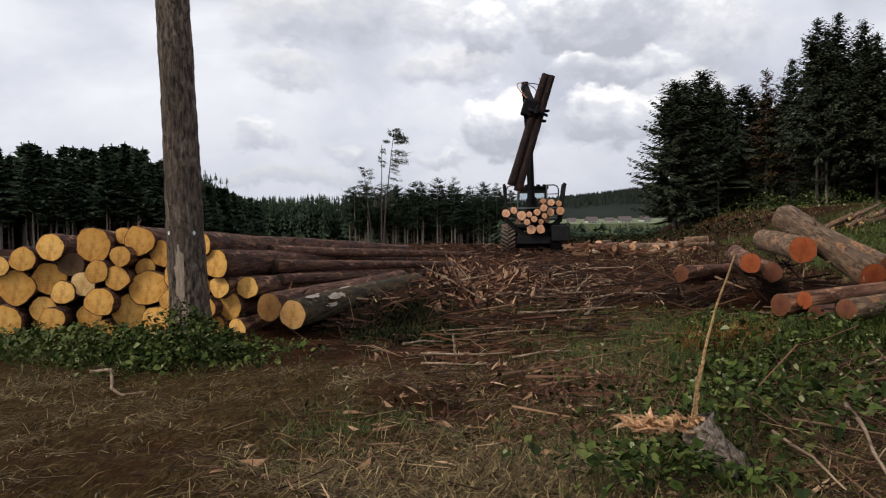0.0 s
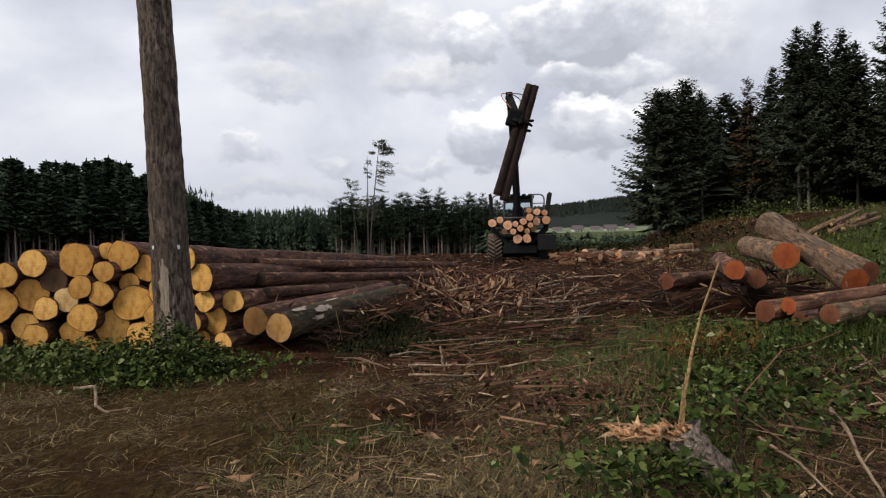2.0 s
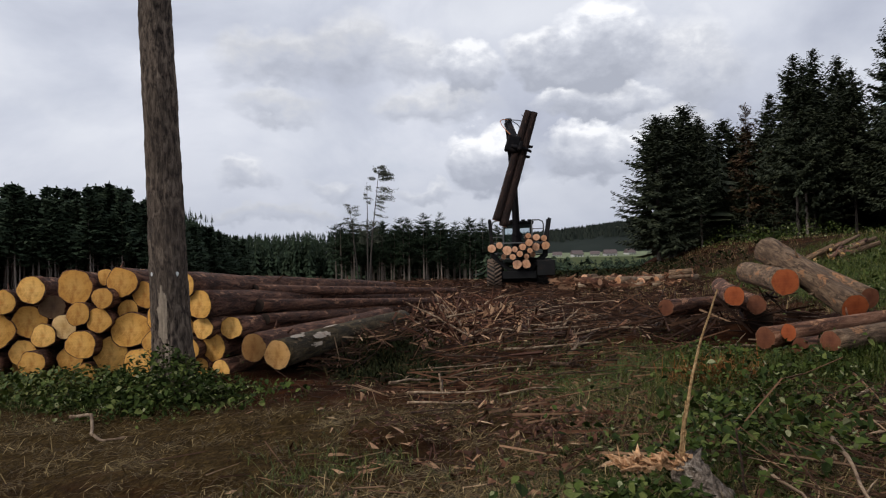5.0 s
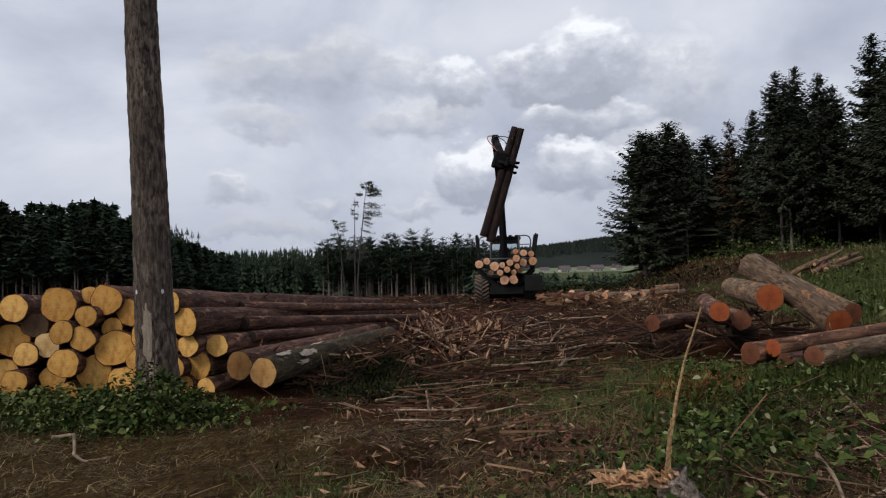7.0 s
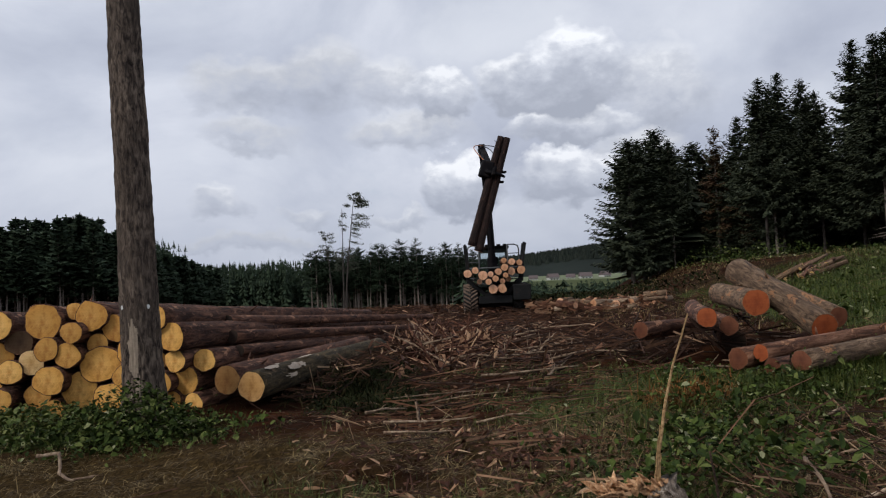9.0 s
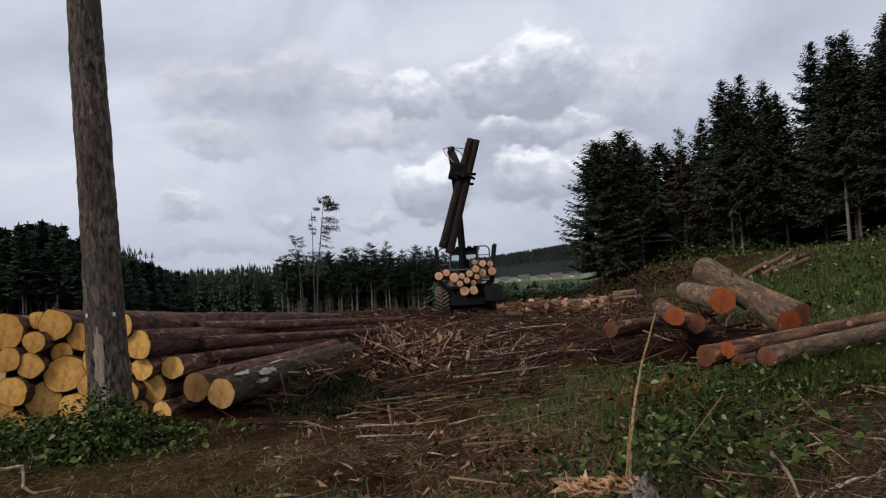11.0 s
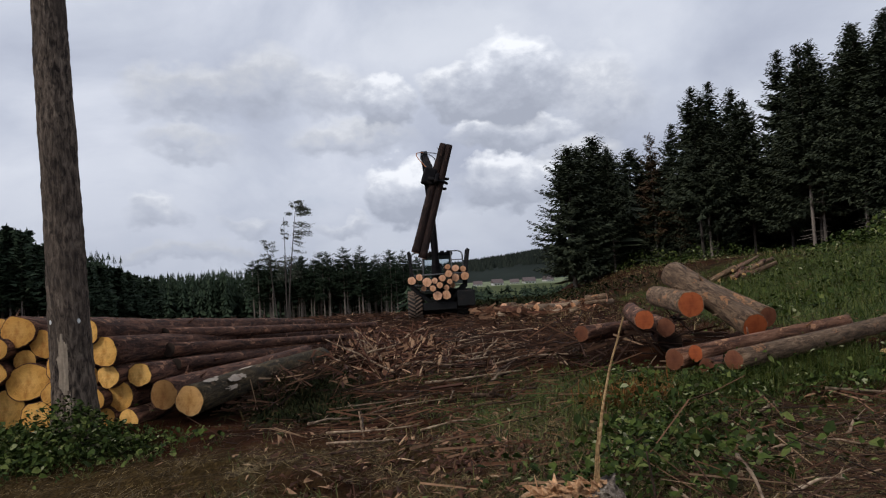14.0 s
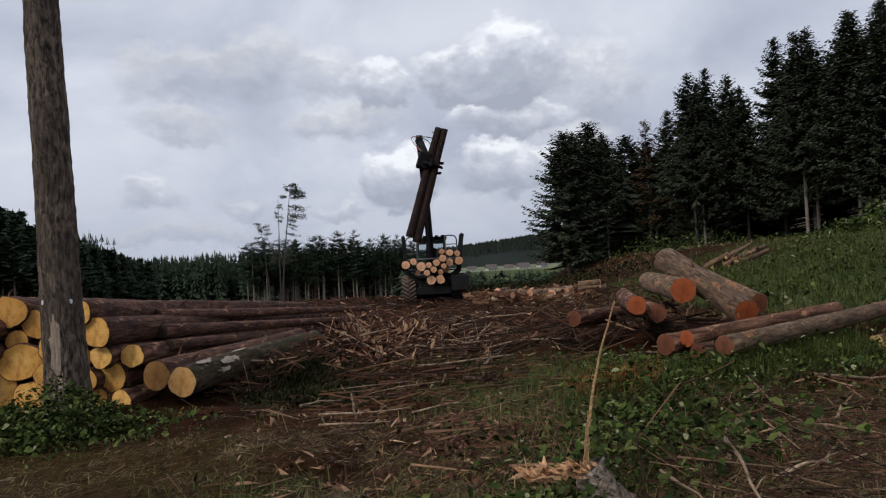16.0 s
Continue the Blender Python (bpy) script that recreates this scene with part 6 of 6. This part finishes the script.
def ground_cover():
    x, y = seen_area(5200, 4.6, 11.5, 1.3)
    patch = 0.5 + 0.5 * wave(x, y, 1.7, 3.0)
    x, y = keep(x, y, straw_cover(x, y) * (0.10 + 0.9 * patch ** 1.8) * (1 - 0.65 * np.exp(-((x + 2.8) / 1.6) ** 2 - ((y - 6.2) / 1.1) ** 2)))
    blades("dry_grass", x, y, (0.06, 0.26), (0.003, 0.008), 0.10, M_STRAW, "flattened dry straw-coloured grass", "dry grass", 0.3, 20, 0.5)
    x, y = seen_area(9000, 4.6, 13, 1.3)
    x, y = keep(x, y, green_cover(x, y) * 0.8)
    blades("green_grass", x, y, (0.06, 0.2), (0.003, 0.007), 0.8, M_GRASS, "short green grass and weeds", "grass", 0.2, 9, 0.5)
    x, y = RNG.uniform(5.5, 26, 19000), RNG.uniform(9, 34, 19000)
    x, y = keep(x, y, green_cover(x, y) ** 1.2)
    blades("bank_grass", x, y, (0.10, 0.34), (0.006, 0.016), 0.9, M_BANK, "lush green grass on the bank", "grass", 0.5, 10, 0.5)
    x, y = RNG.uniform(4, 26, 5200), RNG.uniform(14, 62, 5200)
    x, y = keep(x, y, np.clip(0.5 - 0.7 * green_cover(x, y), 0, 1))
    blades("bank_straw", x, y, (0.15, 0.5), (0.01, 0.02), 0.7, M_STRAW, "dry brown grass on the bank", "dry grass", 0.5, 7, 0.5)
    x = np.concatenate([RNG.uniform(3.0, 6.4, 700), RNG.normal(2.3, 0.5, 130)])
    y = np.concatenate([8.75 + RNG.uniform(0, 0.62, 700) + 0.55 * np.maximum(x[:700] - 3.6, 0), RNG.normal(8.3, 0.5, 130)])
    blades("tall_grass", x, y, (0.12, 0.34), (0.004, 0.008), 0.95, M_GRASS, "tall green grass among the brambles and low logs", "grass", 0.25, 13, 0.6)
    x, y = RNG.normal(1.8, 0.9, 260), RNG.normal(7.2, 1.1, 260)
    blades("withered_stalks", x, y, (0.12, 0.4), (0.003, 0.007), 0.6, M_STRAW, "withered stalks among the brambles", "dry grass", 0.3, 9, 0.5)
    x, y = np.concatenate([RNG.normal(1.3, 0.8, 160), RNG.normal(2.2, 0.8, 140), RNG.normal(0.6, 0.9, 70)]), np.concatenate([RNG.normal(10.3, 0.5, 160), RNG.normal(11.6, 0.7, 140), RNG.normal(13.0, 0.6, 70)])
    x, y = keep(x, y, np.ones(len(x)))
    blades("slash_grass", x, y, (0.08, 0.26), (0.004, 0.009), 0.7, M_GRASS, "green grass growing through the slash", "grass", 0.35, 12, 0.5)
    x, y = np.concatenate([RNG.normal(1.15, 0.45, 190), RNG.normal(2.6, 0.45, 200), RNG.normal(1.9, 0.5, 90)]), np.concatenate([RNG.normal(9.1, 0.2, 190), RNG.normal(10.2, 0.5, 200), RNG.normal(9.6, 0.3, 90)])
    x, y = keep(x, y, np.ones(len(x)))
    blades("track_grass", x, y, (0.05, 0.17), (0.003, 0.006), 0.8, M_BANK, "fresh green grass at the edge of the track", "grass", 0.25, 12, 0.5)
    x, y = RNG.normal(3.1, 0.45, 330), RNG.normal(10.7, 0.45, 330)
    x, y = keep(x, y, np.ones(len(x)))
    blades("pile_grass", x, y, (0.08, 0.26), (0.004, 0.008), 0.9, M_GRASS, "grass growing at the foot of the small log pile", "grass", 0.25, 12, 0.5)
    # ranker clumps on the bank
    cx, cy = RNG.uniform(7.5, 17, 26), RNG.uniform(13, 27, 26)
    x, y = np.repeat(cx, 70) + RNG.normal(0, 0.5, 26 * 70), np.repeat(cy, 70) + RNG.normal(0, 0.5, 26 * 70)
    leaves("bank_clumps", x, y, 0.55 * np.exp(-((x - np.repeat(cx, 70)) / 0.7) ** 2), (0.05, 0.14), M_LEAF, "rank dark weeds in clumps on the bank", "weeds")
    # straw and low grass among the twigs
    x, y = RNG.uniform(2.4, 6.0, 420), RNG.uniform(5.4, 9.0, 420)
    x, y = keep(x, y, np.clip(0.5 + 0.8 * wave(x, y, 1.9, 4.0), 0, 1))
    blades("litter_grass", x, y, (0.05, 0.2), (0.003, 0.007), 0.5, M_GRASS, "short grass among the twig litter", "grass", 0.3, 12, 0.5)
    # tufts beside the track
    x = np.concatenate([RNG.normal(-1.3, 0.2, 16), RNG.normal(-1.6, 0.3, 10), RNG.normal(-0.15, 0.3, 8)])
    y = np.concatenate([RNG.normal(6.25, 0.2, 16), RNG.normal(5.78, 0.25, 10), RNG.normal(6.0, 0.3, 8)])
    blades("grass_tuft", x, y, (0.05, 0.14), (0.003, 0.006), 1.0, M_GRASS, "tufts of green grass in the track", "grass", 0.12, 14, 0.6)
    x, y = RNG.normal(1.6, 0.7, 150), RNG.normal(8.7, 0.3, 150)
    blades("straw_patch", x, y, (0.1, 0.38), (0.003, 0.008), 0.25, M_STRAW, "bent yellow grass between track and brambles", "dry grass", 0.3, 16, 0.5)
    x, y = RNG.normal(0.25, 0.65, 950), RNG.normal(5.2, 0.4, 950)
    blades("straw_mat", x, y, (0.06, 0.24), (0.004, 0.010), 0.12, M_STRAW, "matted pale straw at the edge of the track", "dry grass", 0.3, 18, 0.5)
    x, y = np.concatenate([RNG.uniform(-1.0, 2.2, 330), RNG.uniform(0.2, 3.2, 150), RNG.uniform(2.6, 5.2, 60)]), np.concatenate([RNG.uniform(9.2, 13.5, 330), RNG.uniform(6.2, 9.0, 150), RNG.uniform(6.2, 9.4, 60)])
    x, y = keep(x, y, 0.75 * np.ones(len(x)))
    rods("pale_slash", x, y, (0.12, 0.9), (0.006, 0.015), 0.10, M_SLASH, "pale broken sticks strewn across the track", "slash", (0.02, 0.08), 0.25)
    x, y = RNG.normal(0.8, 0.8, 900), RNG.normal(7.6, 0.8, 900)
    flakes("red_litter", x, y, (0.04, 0.16), M_CHIP, "reddish bark litter on the track", "wood chips", 0.5, 0.06)
    # slash
    x, y = seen_area(10000, 4.8, 26, 1.5)
    inside = sm(-3.2, -1.4, x) * (0.25 + 0.75 * sm(7.5, 9.5, y)) + 0.6 * sm(1.8, 2.6, x) * (1 - sm(7.5, 9, y))
    x, y = keep(x, y, np.clip(inside * (0.3 + 0.7 * (0.5 + 0.5 * wave(x, y, 1.2, 5.0))), 0, 1))
    rods("twigs", x, y, (0.08, 0.6), (0.002, 0.007), 0.16, M_TWIG, "thin dead twigs strewn over the ground", "twigs", (0.0, 0.06))
    x, y = RNG.uniform(-2.2, 5.5, 1300), RNG.uniform(11.5, 28, 1300)
    x, y = keep(x, y, 0.8 * np.ones(len(x)))
    rods("slash", x, y, (0.1, 1.3), (0.006, 0.02), 0.16, M_TWIG, "broken branches and slash across the clearing", "slash", (0.0, 0.08), 0.2)
    x, y = RNG.normal(-0.1, 1.0, 420), RNG.normal(17.5, 2.6, 420)
    rods("slash_heap", x, y, (0.10, 0.7), (0.008, 0.03), 0.40, M_CHIP, "heap of splintered reddish branches behind the logs", "slash", (0.0, 0.35))
    x, y = RNG.uniform(1.6, 4.8, 320), RNG.uniform(12.5, 18.5, 320)
    x, y = keep(x, y, 0.9 * np.ones(len(x)))
    rods("dark_brushwood", x, y, (0.4, 1.6), (0.006, 0.018), 0.22, M_TWIG, "dark tangled brushwood near the small pile", "slash", (0.0, 0.3), 0.5)
    x, y = RNG.uniform(2.9, 5.3, 120), RNG.uniform(12.0, 14.3, 120)
    rods("brushwood_under_logs", x, y, (0.3, 1.3), (0.006, 0.03), 0.3, M_TWIG, "dark brushwood caught under the small log pile", "slash", (0.0, 0.45))
    x, y = RNG.uniform(-6, 10, 2000), RNG.uniform(22, 46, 2000)
    rods("crest_litter", x, y, (0.2, 1.2), (0.008, 0.026), 0.16, M_TWIG, "twigs and slash on the crest of the clearing", "slash", (0.0, 0.12), 0.2)
    x, y = RNG.uniform(-4, 11, 1100), RNG.uniform(20, 44, 1100)
    flakes("crest_scraps", x, y, (0.1, 0.4), M_CHIP, "bark scraps scattered on the crest", "wood chips", 0.5, 0.12)
    x, y = RNG.uniform(1.6, 4.8, 1000), RNG.uniform(4.6, 8.4, 1000)
    rods("twig_litter", x, y, (0.08, 1.1), (0.002, 0.008), 0.2, M_TWIG, "litter of thin grey twigs beside the brambles", "twigs", (0.0, 0.10))
    x, y = RNG.uniform(3.5, 8.6, 320), RNG.uniform(29, 34, 320)
    rods("far_slash", x, y, (0.2, 0.8), (0.03, 0.08), 0.25, M_SLASH, "pale slash heap beside the machine", "slash", (0.0, 0.4), 0.2)
    x, y = seen_area(9000, 5.0, 24, 1.4)
    x, y = keep(x, y, np.clip(sm(-2.4, -0.8, x) * (1 - sm(3.2, 5.5, x)) * (0.2 + 0.8 * sm(7, 10, y)), 0, 1))
    flakes("wood_chips", x, y, (0.03, 0.14), M_CHIP, "reddish wood chips and bark scraps", "wood chips")
    x, y = RNG.normal(0.2, 1.6, 1100), RNG.uniform(13, 25, 1100)
    x, y = keep(x, y, 0.9 * np.ones(len(x)))
    flakes("bark_scraps", x, y, (0.1, 0.4), M_CHIP, "large torn scraps of bark and wood", "wood chips", 0.5, 0.15)
    x, y = RNG.normal(0.1, 0.8, 260), RNG.normal(15.6, 1.4, 260)
    x, y = keep(x, y, np.ones(len(x)))
    flakes("pale_splinters", x, y, (0.08, 0.28), M_PALE_CHIP, "pale fresh splinters behind the log pile", "wood chips", 0.7, 0.3)
    x, y = seen_area(500, 5.2, 14, 1.2)
    x, y = keep(x, y, sm(-2.6, -0.5, x))
    flakes("pale_chips", x, y, (0.05, 0.2), M_PALE_CHIP, "pale chips strewn over the track", "wood chips", 0.3, 0.05)
    t = RNG.random(700)
    x, y = -2.1 + 1.15 * t + RNG.normal(0, 0.22, 700), 11.0 + 4.4 * t
    rods("log_foot_slash", x, y, (0.1, 0.7), (0.004, 0.016), 0.25, M_TWIG, "dark twigs and bark at the foot of the mossy log", "slash", (0.0, 0.12), 1.0)
    # brambles and weeds
    n = 5200
    x, y = RNG.normal(-3.75, 0.58, n), 9.3 + RNG.normal(0, 0.40, n)
    top = 0.50 * np.exp(-((x + 3.75) / 0.75) ** 2) * np.exp(-((y - 9.4) / 0.5) ** 2) * (0.75 + 0.4 * wave(x, y, 4, 1)) + 0.08
    ok = RNG.random(n) < 0.35 + 0.65 * np.clip(0.5 + wave(x, y, 3.7, 0.6), 0, 1) * (0.45 + 0.55 * sm(-4.9, -4.0, x))
    x, y, top = x[ok], y[ok], top[ok]
    leaves("bramble_patch", x, y, top, (0.03, 0.085), M_LEAF, "dense green brambles round the foot of the trunk", "brambles")
    x, y = RNG.normal(-5.6, 0.9, 2600), RNG.normal(9.7, 0.45, 2600)
    leaves("weed_patch", x, y, 0.22 * np.ones(len(x)), (0.03, 0.09), M_GRASS, "low yellowish weeds before the log pile", "weeds")
    n = 4500
    t = RNG.random(n)
    x = 0.75 + 1.85 * t + RNG.normal(0, 0.34, n)
    y = 5.5 + 3.2 * t + RNG.normal(0, 0.48, n)
    patch = np.clip(0.42 + 0.95 * wave(x, y, 3.4, 1.2), 0, 1)
    ok = (RNG.random(n) < 0.03 + 0.97 * patch) & (np.hypot(x - 1.08, y - 5.40) > 0.27)
    x, y, patch = x[ok], y[ok], patch[ok]
    leaves("bramble_patch", x, y, 0.06 + 0.30 * patch, (0.03, 0.085), M_LEAF, "green brambles and nettles round the broken stump", "brambles")
    x, y = np.concatenate([RNG.normal(2.9, 0.5, 1100), RNG.normal(2.15, 0.3, 700), RNG.normal(4.2, 0.6, 1300)]), np.concatenate([RNG.normal(7.7, 0.55, 1100), RNG.normal(6.5, 0.35, 700), RNG.normal(8.95, 0.22, 1300)])
    patch = np.clip(0.5 + 0.75 * wave(x, y, 3.1, 2.2), 0, 1)
    ok = RNG.random(len(x)) < 0.05 + 0.6 * patch
    leaves("nettle_patch", x[ok], y[ok], 0.05 + 0.28 * patch[ok], (0.035, 0.10), M_LEAF, "nettles and brambles among twigs", "weeds")
    x, y = np.concatenate([RNG.normal(3.3, 0.9, 1700), RNG.normal(6.3, 1.0, 2200)]), np.concatenate([RNG.normal(9.0, 0.5, 1700), RNG.normal(9.9, 0.5, 2200)])
    ok = RNG.random(len(x)) < 0.15 + 0.5 * np.clip(0.4 + wave(x, y, 2.2, 0.7), 0, 1)
    x, y = x[ok], y[ok]
    leaves("weed_patch", x, y, 0.26 * np.ones(len(x)), (0.025, 0.07), M_LEAF, "green weeds growing before the small log pile", "weeds")
    x, y = RNG.uniform(6.2, 16, 4200), RNG.uniform(10, 24, 4200)
    x, y = keep(x, y, np.clip(green_cover(x, y) * (0.3 + 0.7 * wave(x, y, 0.9, 0.5)), 0, 1))
    leaves("bank_weeds", x, y, 0.35 * np.ones(len(x)), (0.03, 0.10), M_LEAF, "broad-leaved weeds growing on the bank", "weeds")
    x, y = RNG.normal(3.05, 0.4, 520), RNG.normal(10.6, 0.4, 520)
    leaves("pile_weeds", x, y, 0.28 * np.ones(len(x)), (0.03, 0.08), M_LEAF, "dark weeds at the foot of the small log pile", "weeds")
    x, y = RNG.uniform(1.5, 3.6, 150), RNG.uniform(5.6, 8.2, 150)
    leaves("broad_weeds", x, y, 0.30 * np.ones(len(x)), (0.07, 0.13), M_LEAF, "broad bramble leaves among the twigs", "weeds")
    x, y = RNG.uniform(1.2, 4.4, 900), RNG.uniform(4.6, 7.6, 900)
    blades("litter_straw", x, y, (0.06, 0.28), (0.003, 0.009), 0.15, M_STRAW, "dry straw and leaf litter under the twigs", "dry grass", 0.3, 12, 0.5)
    x, y = np.concatenate([RNG.normal(0.80, 0.16, 260), RNG.normal(1.2, 0.16, 150), RNG.normal(0.45, 0.2, 120)]), np.concatenate([RNG.normal(5.32, 0.12, 260), RNG.normal(5.30, 0.08, 150), RNG.normal(5.2, 0.15, 120)])
    leaves("bramble_sprays", x, y, np.where(x > 1.0, 0.16, 0.27), (0.035, 0.085), M_LEAF, "bramble leaves hanging before the stump", "brambles")
    x, y = RNG.normal(2.5, 0.22, 90), RNG.normal(9.2, 0.16, 90)
    blades("dead_fern", x, y, (0.2, 0.55), (0.006, 0.014), 0.7, M_FERN, "withered orange-brown fern", "fern", 0.2, 12, 0.7)
    x, y = np.concatenate([RNG.normal(-1.2, 0.36, 620), RNG.normal(-1.75, 0.3, 420), RNG.normal(-1.3, 0.3, 380)]), np.concatenate([RNG.normal(11.3, 0.4, 620), RNG.normal(11.7, 0.4, 420), RNG.normal(13.2, 0.6, 380)])
    blades("spruce_brash", x, y, (0.08, 0.30), (0.010, 0.024), 0.35, M_BRASH, "dark green spruce brash beside the mossy log", "brash", 0.2, 9, 0.4)
    x, y = RNG.uniform(5, 14, 2600), RNG.uniform(34, 60, 2600)
    leaves("crest_scrub", x, y, 0.5 * np.ones(len(x)), (0.08, 0.26), M_BRASH, "low brown scrub below the forest edge", "scrub")
    x, y = RNG.uniform(13, 34, 9000), RNG.uniform(38, 58, 9000)
    clump = 0.5 + 0.5 * wave(x, y, 0.5, 2.0)
    ok = (RNG.random(9000) < clump) & (x > 12 + 0.1 * y)
    for cx, cy, rx, top, n in ((20.5, 27.5, 1.6, 1.5, 1500), (17.8, 27.0, 1.2, 0.8, 800), (24.0, 33.0, 2.0, 1.8, 1500)):
        bx, by = RNG.normal(cx, rx * 0.6, n), RNG.normal(cy, rx * 0.5, n)
        hb = top * np.exp(-((bx - cx) / rx) ** 2 - ((by - cy) / rx) ** 2) * (0.8 + 0.4 * wave(bx, by, 3, 2)) + 0.1
        leaves("bush", bx, by, hb, (0.07, 0.2), M_LEAF, "leafy green bush on the bank", "bush")
    leaves("undergrowth", x[ok], y[ok], 0.2 + 1.3 * clump[ok] ** 2, (0.08, 0.22), M_LEAF, "green undergrowth along the forest edge", "undergrowth")


ground_cover()
